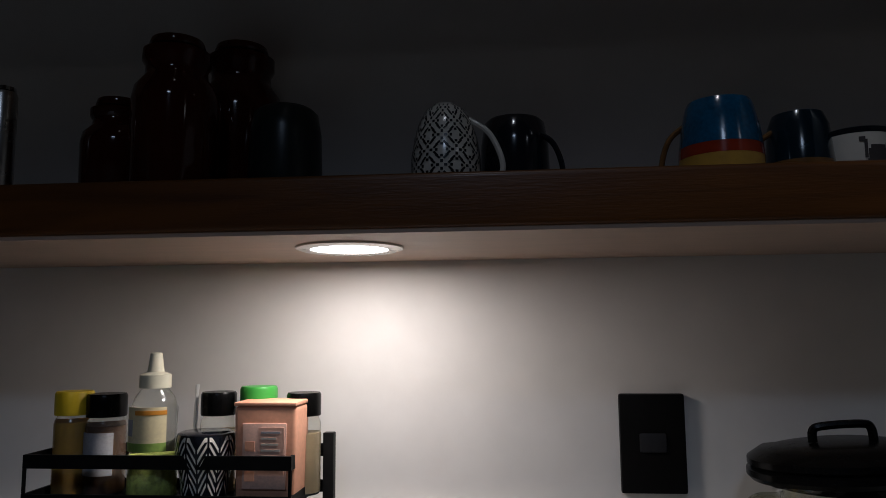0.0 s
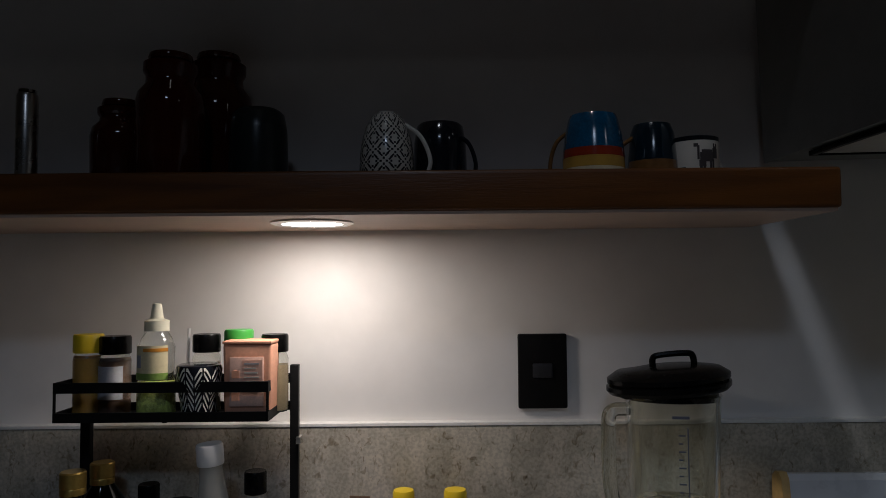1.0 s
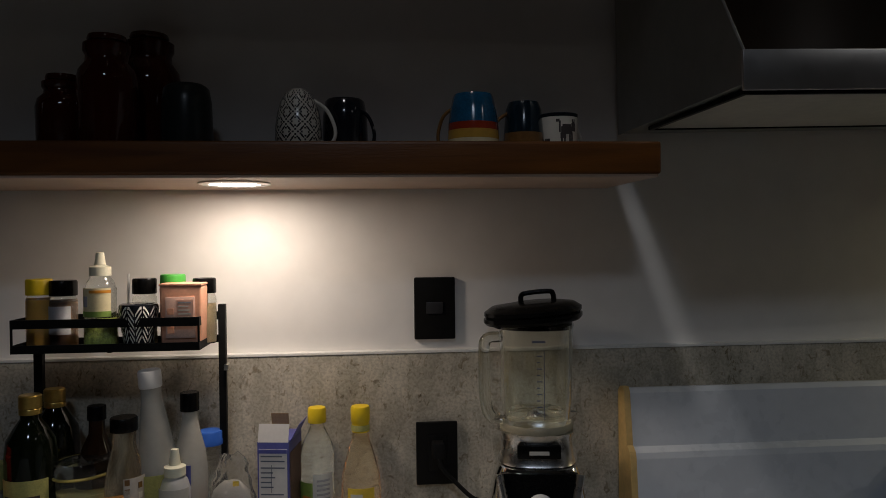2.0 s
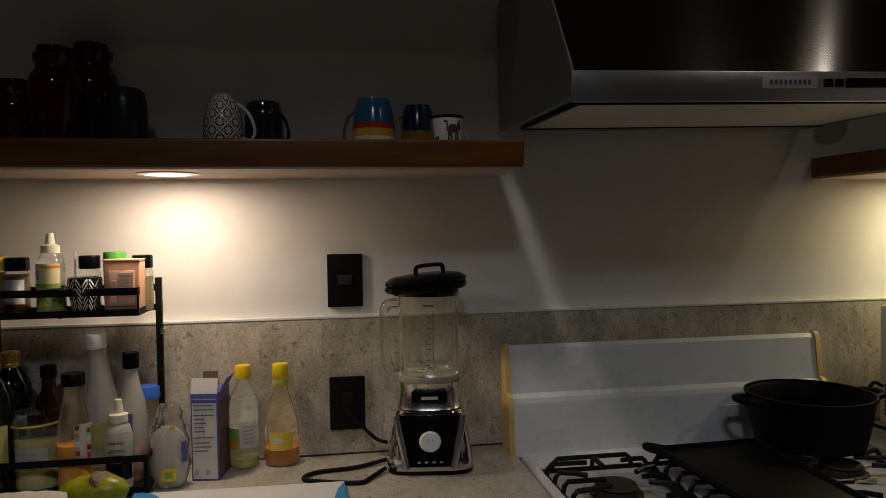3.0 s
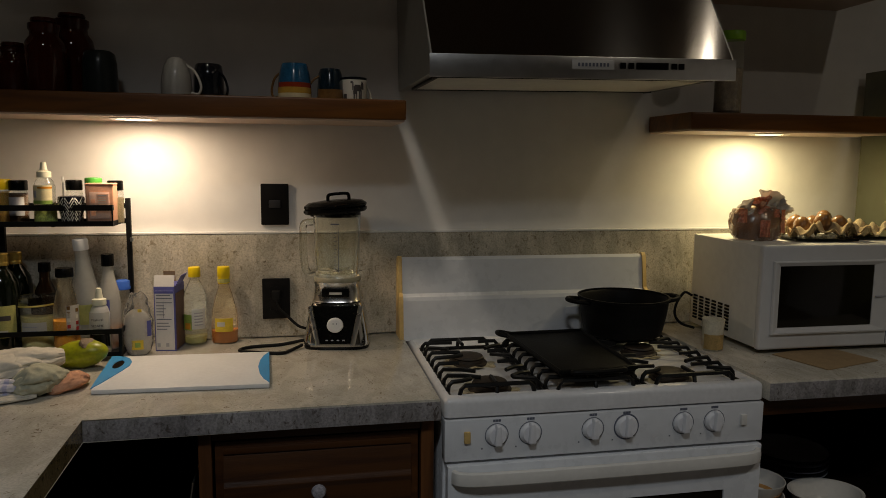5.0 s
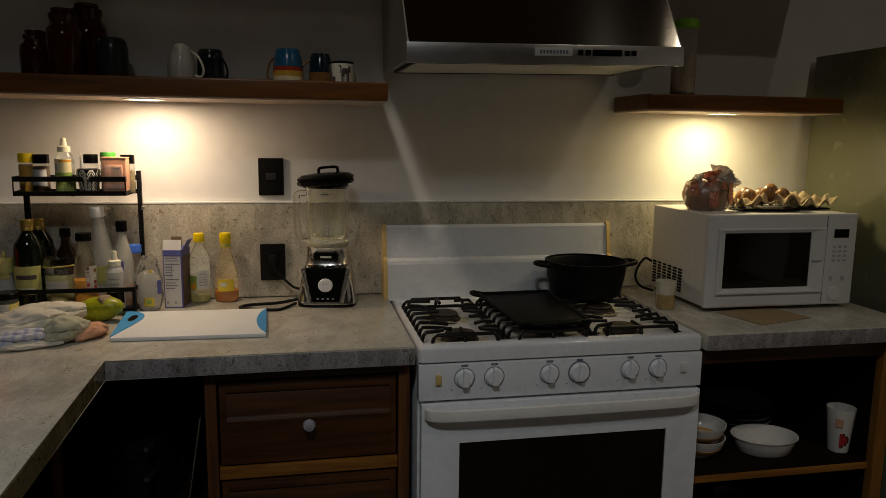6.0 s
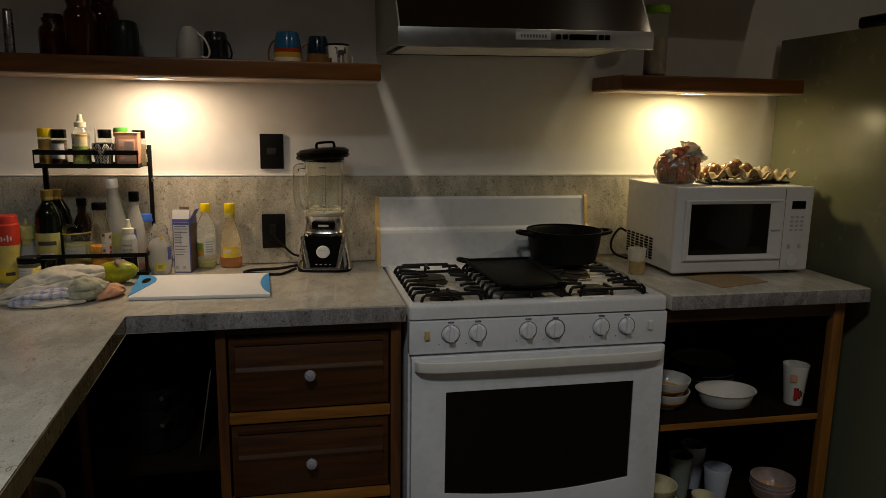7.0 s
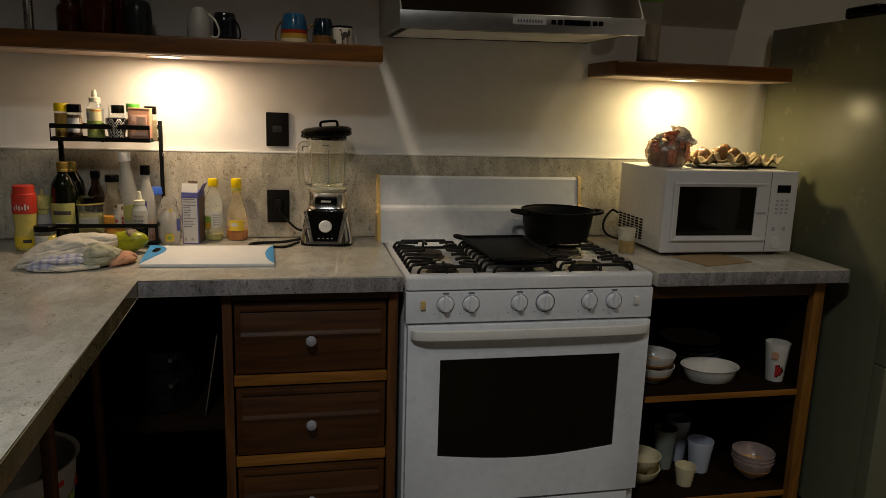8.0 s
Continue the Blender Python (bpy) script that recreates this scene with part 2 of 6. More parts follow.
CARD = mat("raw_cardboard", (0.36, 0.24, 0.13), 0.85, var=0.15, scale=30)
BAG = mat("bag_film", (0.90, 0.89, 0.86), 0.10, var=0.1, scale=22, bump=0.6, bscale=45, trans=0.9, ior=1.15, coat=0.8)
BOARD = mat("board_white", (0.78, 0.78, 0.78), 0.45, var=0.05, scale=14, bump=0.1, bscale=300)
BOARDB = mat("board_blue", (0.03, 0.30, 0.62), 0.45, var=0.08)
FRUIT = mat("green_fruit", (0.30, 0.32, 0.02), 0.35, var=0.35, scale=14)
STEM = mat("dry_skin", (0.22, 0.16, 0.11), 0.7, var=0.5, scale=50, bump=0.6)
CLOTH = mat("cream_cloth", (0.62, 0.57, 0.48), 0.95, var=0.12, scale=18, bump=0.25, bscale=500)
SAGE = mat("sage_cloth", (0.44, 0.43, 0.32), 0.95, var=0.12, scale=18, bump=0.25, bscale=500)
PEACH = mat("peach_cloth", (0.64, 0.32, 0.20), 0.95, var=0.12, scale=18, bump=0.25, bscale=500)
BLUECL = mat("blue_stripe_cloth", (0.58, 0.57, 0.62), 0.95, var=0.12, scale=18, bump=0.25, bscale=500)


def striped(m, colour, scale):
    """Weaves broad stripes across a cloth."""
    t = m.node_tree
    b = t.nodes["Principled BSDF"]
    co, wv, rp, mx = t.nodes.new("ShaderNodeTexCoord"), t.nodes.new("ShaderNodeTexWave"), t.nodes.new("ShaderNodeValToRGB"), t.nodes.new("ShaderNodeMix")
    wv.inputs["Scale"].default_value, wv.inputs["Distortion"].default_value = scale, 1.2
    rp.color_ramp.elements[0].position, rp.color_ramp.elements[1].position = 0.62, 0.70
    t.links.new(co.outputs["Object"], wv.inputs["Vector"])
    t.links.new(wv.outputs["Fac"], rp.inputs[0])
    mx.data_type = "RGBA"
    t.links.new(rp.outputs[0], mx.inputs[0])
    t.links.new(b.inputs["Base Color"].links[0].from_socket, mx.inputs[6])
    mx.inputs[7].default_value = (*colour, 1)
    t.links.new(mx.outputs[2], b.inputs["Base Color"])


striped(BLUECL, (0.40, 0.40, 0.54), 15.0)
MUGW = mat("white_glaze", (0.80, 0.765, 0.69), 0.18, var=0.04, coat=0.5)
MUGINK = mat("black_print", (0.006, 0.006, 0.007), 0.3, var=0)
MUGK = mat("black_glaze", (0.010, 0.012, 0.018), 0.12, var=0.2, coat=0.5)
MUGBLUE = mat("blue_glaze", (0.008, 0.09, 0.19), 0.14, var=0.35, scale=35, coat=0.6)
MUGNAVY = mat("navy_glaze", (0.006, 0.018, 0.03), 0.14, var=0.3, coat=0.5)
MUGRED = mat("red_glaze", (0.32, 0.035, 0.012), 0.16, var=0.2, coat=0.6)
MUGYEL = mat("ochre_glaze", (0.55, 0.32, 0.06), 0.16, var=0.15, coat=0.6)
MUGCREAM = mat("pale_glaze", (0.76, 0.66, 0.44), 0.16, var=0.12, coat=0.6)
MUGBROWN = mat("brown_glaze", (0.20, 0.10, 0.035), 0.2, var=0.3, coat=0.4)
REDGLASS = mat("red_glass", (0.055, 0.008, 0.004), 0.06, var=0.1, spec=0.6)
SMOKE = mat("grey_tumbler", (0.022, 0.028, 0.027), 0.3, var=0.15)
BREAD = mat("bread_crust", (0.22, 0.085, 0.03), 0.25, var=0.45, scale=22, bump=0.7, bscale=35, coat=0.8)
FILM = mat("printed_film", (0.62, 0.20, 0.12), 0.12, var=0.5, scale=30, bump=0.8, bscale=60, coat=0.8)
BAGFILM = mat("bread_film", (0.93, 0.90, 0.86), 0.07, var=0.05, trans=0.93, ior=1.2, bump=0.8, bscale=38, coat=1.0)
FILMW = mat("clear_film", (0.80, 0.74, 0.68), 0.15, var=0.1, trans=0.4, bump=0.6, bscale=60, coat=0.5)
PULP = mat("paper_pulp", (0.46, 0.33, 0.19), 0.9, var=0.15, scale=60, bump=0.5, bscale=200)
PULP2 = mat("pale_pulp", (0.56, 0.44, 0.27), 0.9, var=0.15, scale=60, bump=0.5, bscale=200)
EGG = mat("brown_egg", (0.24, 0.105, 0.035), 0.3, var=0.2, coat=0.8)
CROCK = mat("crockery", (0.74, 0.70, 0.64), 0.25, var=0.05, coat=0.4)
CROCKP = mat("pink_brown_glaze", (0.42, 0.30, 0.27), 0.3, var=0.25, scale=40, coat=0.3)
CROCKB = mat("blue_white_cup", (0.55, 0.58, 0.66), 0.3, var=0.06)
CROCKO = mat("ochre_band", (0.60, 0.30, 0.11), 0.3, var=0.15)
CROCKD = mat("dark_plate", (0.05, 0.055, 0.07), 0.25, var=0.1)
SAGECUP = mat("sage_cup", (0.26, 0.29, 0.25), 0.35, var=0.1)
CUPY = mat("cream_cup", (0.72, 0.62, 0.40), 0.4, var=0.08)
RINSE = mat("clouded_cup", (0.86, 0.78, 0.62), 0.3, var=0.2, scale=30, trans=0.25, ior=1.2)
AMBER = mat("drink_amber", (0.62, 0.42, 0.18), 0.35, var=0.25, scale=40, trans=0.3, ior=1.2)
REDPRINT = mat("red_print", (0.48, 0.03, 0.03), 0.4, var=0.1)
GLOWL = glow("downlight_diffuser", (1.0, 0.95, 0.9), 9.0)
GLOWR = glow("warm_diffuser", (1.0, 0.9, 0.6), 7.0)
GLOWC = glow("ceiling_diffuser", (1.0, 0.97, 0.92), 3.0)
WIRE = mat("glass_knob", (0.34, 0.32, 0.35), 0.25, var=0.45, scale=130)


# ---- builders ----
def thing(name, at, label, category, group="", kind="", turn=0.0):
    ob = new(name)
    ob.empty_display_size = 0.02
    ob.matrix_basis = pose(*at, 0, 0, turn)
    return tagged(ob, label, category, group, kind)


def part(name, bm, material, parent=None, label="", smooth=True):
    me = bpy.data.meshes.new(name)
    bmesh.ops.recalc_face_normals(bm, faces=bm.faces)
    bm.to_mesh(me)
    bm.free()
    me.materials.append(material)
    if smooth:
        me.polygons.foreach_set("use_smooth", [True] * len(me.polygons))
        me.set_sharp_from_angle(angle=radians(38))
    ob = new(name, me)
    ob.parent = parent
    return tagged(ob, label)


def slab(lo, hi, bevel=0.0, seg=2, bm=None):
    bm = bm or bmesh.new()
    m = Matrix.Translation([(a + b) / 2 for a, b in zip(lo, hi)]) @ Matrix.Diagonal([abs(b - a) for a, b in zip(lo, hi)] + [1])
    made = bmesh.ops.create_cube(bm, size=1, matrix=m)
    if bevel:
        edges = list({e for v in made["verts"] for e in v.link_edges})
        bmesh.ops.bevel(bm, geom=edges, offset=bevel, segments=seg, profile=0.6, affect="EDGES")
    return bm


def lathe(profile, n=32, squash=(1, 1), bm=None, at=(0, 0, 0)):
    """A turned solid: profile rows of (radius, height) from the bottom up."""
    bm = bm or bmesh.new()
    rings = []
    for r, z in profile:
        if r < 1e-5:
            rings.append([bm.verts.new((at[0], at[1], at[2] + z))])
        else:
            rings.append([bm.verts.new((at[0] + r * squash[0] * math.cos(2 * math.pi * i / n), at[1] + r * squash[1] * math.sin(2 * math.pi * i / n), at[2] + z)) for i in range(n)])
    for a, b in zip(rings, rings[1:]):
        for i in range(n):
            j = (i + 1) % n
            if len(a) == 1 and len(b) == 1:
                continue
            if len(a) == 1:
                bm.faces.new((a[0], b[i], b[j]))
            elif len(b) == 1:
                bm.faces.new((a[i], a[j], b[0]))
            else:
                bm.faces.new((a[i], a[j], b[j], b[i]))
    for ring in (rings[0], rings[-1]):
        if len(ring) > 1:
            bm.faces.new(ring)
    return bm


def cup_profile(outer, wall=0.003):
    """Closes an outer profile into an open vessel with an inside."""
    inner = [(max(0.001, r - wall), max(z, outer[0][1] + wall)) for r, z in reversed(outer)]
    return [(0, outer[0][1])] + list(outer) + inner + [(0, outer[0][1] + wall)]


def tube(points, r, n=8, closed=False, bm=None):
    bm = bm or bmesh.new()
    pts = [Vector(p) for p in points]
    rings = []
    last = Vector((0, 0, 1))
    for i, p in enumerate(pts):
        a, b = (pts[i - 1], pts[(i + 1) % len(pts)]) if closed else (pts[max(0, i - 1)], pts[min(len(pts) - 1, i + 1)])
        d = (b - a).normalized()
        side = d.cross(last)
        if side.length < 1e-4:
            side = d.cross(Vector((0.3, 1, 0.1)))
        side.normalize()
        up = side.cross(d)
        last = up
        rings.append([bm.verts.new(p + r * (math.cos(2 * math.pi * k / n) * side + math.sin(2 * math.pi * k / n) * up)) for k in range(n)])
    pairs = list(zip(rings, rings[1:])) + ([(rings[-1], rings[0])] if closed else [])
    for a, b in pairs:
        for k in range(n):
            bm.faces.new((a[k], a[(k + 1) % n], b[(k + 1) % n], b[k]))
    if not closed:
        bm.faces.new(rings[0])
        bm.faces.new(rings[-1])
    return bm


def curve_points(pts, n=24):
    """A smooth line through the points."""
    pts = [Vector(p) for p in pts]
    ext = [2 * pts[0] - pts[1]] + pts + [2 * pts[-1] - pts[-2]]
    out = []
    for i in range(len(pts) - 1):
        a, b, c, d = ext[i:i + 4]
        for k in range(n):
            t = k / n
            out.append(0.5 * (2 * b + (c - a) * t + (2 * a - 5 * b + 4 * c - d) * t * t + (3 * b - a - 3 * c + d) * t ** 3))
    return out + [pts[-1]]


def prism(outline, lo, hi, axis="x", bevel=0.0):
    """An outline pushed along an axis. Along x the outline is (y, z); along y it is (x, z); along z it is (x, y)."""
    bm = bmesh.new()

    def at(p, d):
        return {"x": (d, p[0], p[1]), "y": (p[0], d, p[1]), "z": (p[0], p[1], d)}[axis]
    a, b = [bm.verts.new(at(p, lo)) for p in outline], [bm.verts.new(at(p, hi)) for p in outline]
    n = len(outline)
    bm.faces.new(a)
    bm.faces.new(b)
    for i in range(n):
        bm.faces.new((a[i], a[(i + 1) % n], b[(i + 1) % n], b[i]))
    if bevel:
        bmesh.ops.bevel(bm, geom=list(bm.edges), offset=bevel, segments=2, profile=0.6, affect="EDGES")
    return bm


def patch(r, z0, z1, a0, a1, n=14, squash=(1, 1), thick=0.0006):
    """A label bent round an upright bottle, from angle a0 to a1 in degrees (-90 faces the room)."""
    bm = bmesh.new()
    rows = []
    for k in range(n + 1):
        a = radians(a0 + (a1 - a0) * k / n)
        ring = []
        for rr, z in ((r, z0), (r, z1), (r + thick, z1), (r + thick, z0)):
            ring.append(bm.verts.new((rr * squash[0] * math.cos(a), rr * squash[1] * math.sin(a), z)))
        rows.append(ring)
    for a, b in zip(rows, rows[1:]):
        for k in range(4):
            bm.faces.new((a[k], a[(k + 1) % 4], b[(k + 1) % 4], b[k]))
    bm.faces.new(rows[0])
    bm.faces.new(rows[-1])
    return bm


def words(text, size, m, material, parent, name="lettering"):
    cu = bpy.data.curves.new(name, "FONT")
    cu.body, cu.size, cu.extrude, cu.align_x = text, size, 0.0002, "CENTER"
    tmp = bpy.data.objects.new(name, cu)
    scene.collection.objects.link(tmp)
    me = bpy.data.meshes.new_from_object(tmp.evaluated_get(bpy.context.evaluated_depsgraph_get()))
    bpy.data.objects.remove(tmp)
    me.materials.append(material)
    ob = new(name, me)
    ob.parent = parent
    ob.matrix_basis = m
    return ob


def field(nx, ny, fx, thick=0.0):
    """A bent sheet: fx(u, v) gives a place for u, v in 0..1."""
    bm = bmesh.new()
    g = [[bm.verts.new(fx(i / nx, j / ny)) for j in range(ny + 1)] for i in range(nx + 1)]
    for i in range(nx):
        for j in range(ny):
            bm.faces.new((g[i][j], g[i + 1][j], g[i + 1][j + 1], g[i][j + 1]))
    if thick:
        bmesh.ops.recalc_face_normals(bm, faces=bm.faces)
        bmesh.ops.solidify(bm, geom=bm.faces[:], thickness=thick)
    return bm


def lumpy(profile, n, amount, freq, seed, squash=(1, 1)):
    bm = lathe(profile, n, squash)
    for v in bm.verts:
        d = Vector((v.co.x, v.co.y, 0))
        if d.length > 1e-4:
            k = noise.noise(Vector(v.co) * freq + Vector((seed, 0, 0))) + 0.5 * noise.noise(Vector(v.co) * freq * 2.3 + Vector((0, seed, 0)))
            v.co += d.normalized() * k * amount
            v.co.z += 0.5 * amount * noise.noise(Vector(v.co) * freq + Vector((0, 0, seed))) if v.co.z > 0.004 else 0
    return bm


# ---- structure ----
def structure(name, bm, material, label, category):
    return tagged(part(name, bm, material, smooth=False), label, category, kind="structure")


ROOM = (-2.2, 3.4, -4.6, 0.0, 3.2)
# Floor, ceiling, south and west walls are unseen, added to close the room.
structure("floor", slab((ROOM[0], ROOM[2], -0.1), (ROOM[1], ROOM[3], 0)), FLOORM, "unseen floor, dark brown to cut bounced light", "floor")
structure("ceiling", slab((ROOM[0], ROOM[2], 3.2), (ROOM[1], ROOM[3], 3.3)), CEIL, "unseen ceiling, dark brown to cut bounced light", "ceiling")
structure("wall_north", slab((ROOM[0] - 0.15, 0, -0.1), (ROOM[1] + 0.15, 0.15, 3.3)), PAINT, "matt white painted kitchen wall behind the shelves", "wall")
structure("wall_south", slab((ROOM[0] - 0.15, ROOM[2] - 0.15, -0.1), (ROOM[1] + 0.15, ROOM[2], 3.3)), LOWBOUNCE, "unseen closing wall, dark tan to cut bounced light", "wall")
structure("wall_west", slab((ROOM[0] - 0.15, ROOM[2], -0.1), (ROOM[0], 0, 3.3)), LOWBOUNCE, "unseen closing side wall, dark tan to cut bounced light", "wall")
structure("wall_east", slab((ROOM[1], ROOM[2], -0.1), (ROOM[1] + 0.15, 0, 3.3)), PAINT, "plain white painted side wall beyond the fridge", "wall")
structure("backsplash", slab((-1.6, -0.018, 0.906), (2.03, 0, 1.2), 0.002), SPLASH, "grey speckled granite backsplash along the counter", "backsplash")

CT = 0.905

structure("sealant_trim", slab((-1.6, -0.0195, 1.2003), (2.03, 0, 1.2055), 0.001), TOPTRIM, "thin white strip along the top of the backsplash", "trim")


# ---- counters and cabinets ----
def counter_left():
    top = thing("countertop", (0, 0, 0), "polished grey-beige granite countertop turning a corner", "countertop")
    outline = [(0.54, -0.02), (0.54, -0.632), (-0.166, -0.632), (-0.135, -1.75), (-0.115, -2.3), (-0.95, -2.3), (-0.95, -0.02)]
    part("slab", prism(outline, CT - 0.045, CT, "z", 0.004), TOP, top)
    part("front_edge", slab((-0.163, -0.6345, CT - 0.044), (0.5395, -0.6323, CT - 0.003), 0.0008), EDGE, top, "rough grey stone edge, darker than the top")
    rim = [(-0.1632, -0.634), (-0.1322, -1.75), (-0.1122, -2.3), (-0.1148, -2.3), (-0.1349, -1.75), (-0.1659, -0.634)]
    part("front_edge", prism(rim, CT - 0.044, CT - 0.003, "z"), SHADEDEDGE, top, "stone edge darkened olive-brown as shade", smooth=False)


def counter_right():
    top = thing("countertop", (0, 0, 0), "polished grey granite countertop between stove and fridge", "countertop")
    part("slab", slab((1.315, -0.638, CT - 0.045), (1.985, -0.02, CT), 0.004), TOP, top)
    part("front_edge", slab((1.3155, -0.6405, CT - 0.044), (1.9845, -0.6383, CT - 0.003), 0.0008), EDGE, top, "rough grey stone edge, darker than the top")


def drawer_cabinet():
    c = thing("drawer_cabinet", (0, 0, 0), "dark brown wooden cabinet with three drawers under the counter", "cabinet")
    bm = slab((0.045, -0.575, 0.08), (0.065, -0.03, 0.858))
    slab((0.505, -0.575, 0.08), (0.53, -0.03, 0.858), bm=bm)
    slab((0.065, -0.05, 0.08), (0.505, -0.03, 0.858), bm=bm)
    slab((0.065, -0.575, 0.08), (0.505, -0.05, 0.1), bm=bm)
    part("body", bm, CABW, c, smooth=False)
    part("stile", slab((0.043, -0.602, 0.06), (0.07, -0.577, 0.857), 0.004), CABV, c)
    part("stile", slab((0.503, -0.602, 0.06), (0.532, -0.577, 0.857), 0.004), CABV, c)
    for z0, z1 in ((0.834, 0.857), (0.586, 0.615), (0.341, 0.369), (0.10, 0.128)):
        part("rail", slab((0.0715, -0.603, z0), (0.5015, -0.577, z1), 0.003), RAILW if z0 < 0.8 else CABW, c)
    for z0, z1, zk in ((0.62, 0.829, 0.72), (0.374, 0.581, 0.468), (0.133, 0.336, 0.229)):
        d = part("drawer", slab((0.075, -0.596, z0), (0.498, -0.574, z1), 0.003), CABW, c)
        mid = (z0 + z1) / 2 + 0.008
        part("field", prism([(-0.597, z0 + 0.03), (-0.603, mid - 0.012), (-0.6085, mid), (-0.603, mid + 0.012), (-0.597, z1 - 0.03), (-0.590, z1 - 0.03), (-0.590, z0 + 0.03)], 0.092, 0.482, "x", 0.002), CABW, d)
        part("panel_edge", slab((0.092, -0.602, z1 - 0.026), (0.482, -0.592, z1 - 0.012), 0.003), CABW, d)
        k = bmesh.new()
        lathe([(0, 0), (0.006, 0), (0.006, 0.012), (0.013, 0.016), (0.0155, 0.022), (0.013, 0.029), (0.006, 0.032), (0, 0.0325)], 20, bm=k)
        knob = part("knob", k, WIRE, d, "pale patterned ceramic knob")
        knob.matrix_basis = pose(0.284, -0.603, zk, 90, 0, 0)
        for a in range(6):
            s = lathe([(0, -0.001), (0.0036, 0), (0, 0.001)], 8)
            spot = part("petal", s, INK if z0 < 0.5 else LABELGREY, knob)
            spot.matrix_basis = pose(0.0085 * math.cos(a * math.pi / 3), 0.0085 * math.sin(a * math.pi / 3), 0.0285, 22 * math.sin(a * math.pi / 3) * -1, 22 * math.cos(a * math.pi / 3), 0)


def corner_cabinet():
    c = thing("corner_cabinet", (0, 0, 0), "open dark corner cupboard under the granite counter", "cabinet")
    # These boards carry the darkness of the recess in their colour.
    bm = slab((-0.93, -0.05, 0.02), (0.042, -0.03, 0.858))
    part("back", bm, SHADEDIN, c, smooth=False)
    part("side", slab((-0.95, -2.2, 0.02), (-0.93, -0.03, 0.858)), SHADEDIN, c, smooth=False)
    part("shelf", slab((-0.3, -0.56, 0.44), (0.042, -0.052, 0.462), 0.003), SHADEDIN, c)
    part("base", slab((-0.93, -2.2, 0.02), (0.042, -0.052, 0.04)), SHADEDIN, c, smooth=False)
    part("post", slab((-0.30, -0.60, 0.041), (-0.282, -0.57, 0.858), 0.004), CABW, c)
    part("post", slab((-0.262, -1.12, 0.041), (-0.242, -1.085, 0.858), 0.004), CABW, c)


def open_cabinet():
    c = thing("open_cabinet", (0, 0, 0), "open brown wooden cupboard holding crockery", "cabinet")
    # Inner boards are blackened in place of the cupboard's own shade.
    part("back", slab((1.32, -0.05, 0.08), (1.93, -0.03, 0.858)), SHADEDIN, c, smooth=False)
    part("side", slab((1.318, -0.575, 0.02), (1.336, -0.052, 0.858)), SHADEDIN, c, smooth=False)
    part("side", slab((1.91, -0.575, 0.02), (1.93, -0.052, 0.858)), SHADEDIN, c, smooth=False)
    part("post", slab((1.893, -0.605, 0.0), (1.932, -0.577, 0.857), 0.004), LITPOSTW, c, "orange-brown corner post, coloured as lit")
    part("rail", slab((1.318, -0.603, 0.812), (1.8915, -0.577, 0.857), 0.003), CABW, c)
    part("shelf", slab((1.3375, -0.582, 0.462), (1.908, -0.052, 0.482), 0.002), SHADEDIN, c)
    # Lighter wood paints in the light that catches the shelf fronts.
    part("shelf_edge", slab((1.3375, -0.588, 0.462), (1.8915, -0.5825, 0.482), 0.002), RAILW, c, "orange-brown shelf edge, coloured as lit")
    part("shelf", slab((1.3375, -0.582, 0.092), (1.908, -0.052, 0.112), 0.002), SHADEDIN, c)
    part("shelf_edge", slab((1.3375, -0.588, 0.092), (1.8915, -0.5825, 0.112), 0.002), RAILW, c, "orange-brown shelf edge, coloured as lit")


def wall_shelf(name, x0, x1, depth, z0, z1, label):
    s = thing(name, (0, 0, 0), label, "shelf", "wall shelves")
    part("board", slab((x0, -depth, z0 + 0.004), (x1, 0, z1), 0.005, 3), SHELFW, s)
    part("underside", slab((x0 + 0.004, -depth + 0.004, z0), (x1 - 0.004, -0.001, z0 + 0.004)), UNDER, s, "underside sheet paler than the board", smooth=False)


def downlight(at, glowing):
    d = thing("downlight", at, "round recessed shelf light, switched on", "lamp", "shelf downlights")
    ring = lathe([(0.041, 0.0), (0.041, -0.003), (0.050, -0.004), (0.056, -0.002), (0.056, 0.0)], 40)
    part("trim_ring", ring, SATIN, d)
    part("diffuser", lathe([(0, -0.0025), (0.041, -0.0025), (0.041, -0.0005), (0, -0.0005)], 40), glowing, d)


def ceiling_lamp(at, wide=1.0):
    d = thing("ceiling_lamp", (at[0], at[1], 3.2), "small round ceiling lamp, switched on", "lamp", "ceiling lamps")
    part("base", lathe([(0, 0), (0.07 * wide, 0), (0.07 * wide, -0.02), (0.05 * wide, -0.03), (0, -0.03)], 24), WHITEP, d)
    part("diffuser", lathe([(0, -0.031), (0.05 * wide, -0.031), (0.056 * wide, -0.06), (0.045 * wide, -0.09), (0, -0.10)], 24), GLOWC, d)


counter_left()
counter_right()
drawer_cabinet()
corner_cabinet()
open_cabinet()
wall_shelf("wall_shelf", SHELF_L[0], SHELF_L[1], 0.264, 1.502, 1.556, "thick orange-brown wooden wall shelf holding mugs")
wall_shelf("wall_shelf", 1.308, 1.982, 0.248, 1.496, 1.547, "short dark brown wooden wall shelf beside the hood")
wall_shelf("wall_shelf", -0.95, 0.518, 0.264, 1.905, 1.955, "upper brown wooden wall shelf in shadow")
wall_shelf("wall_shelf", 1.308, 1.94, 0.33, 1.893, 1.943, "upper brown wooden wall shelf in shadow")
downlight(DOWN_L, GLOWL)
downlight(DOWN_R, GLOWR)
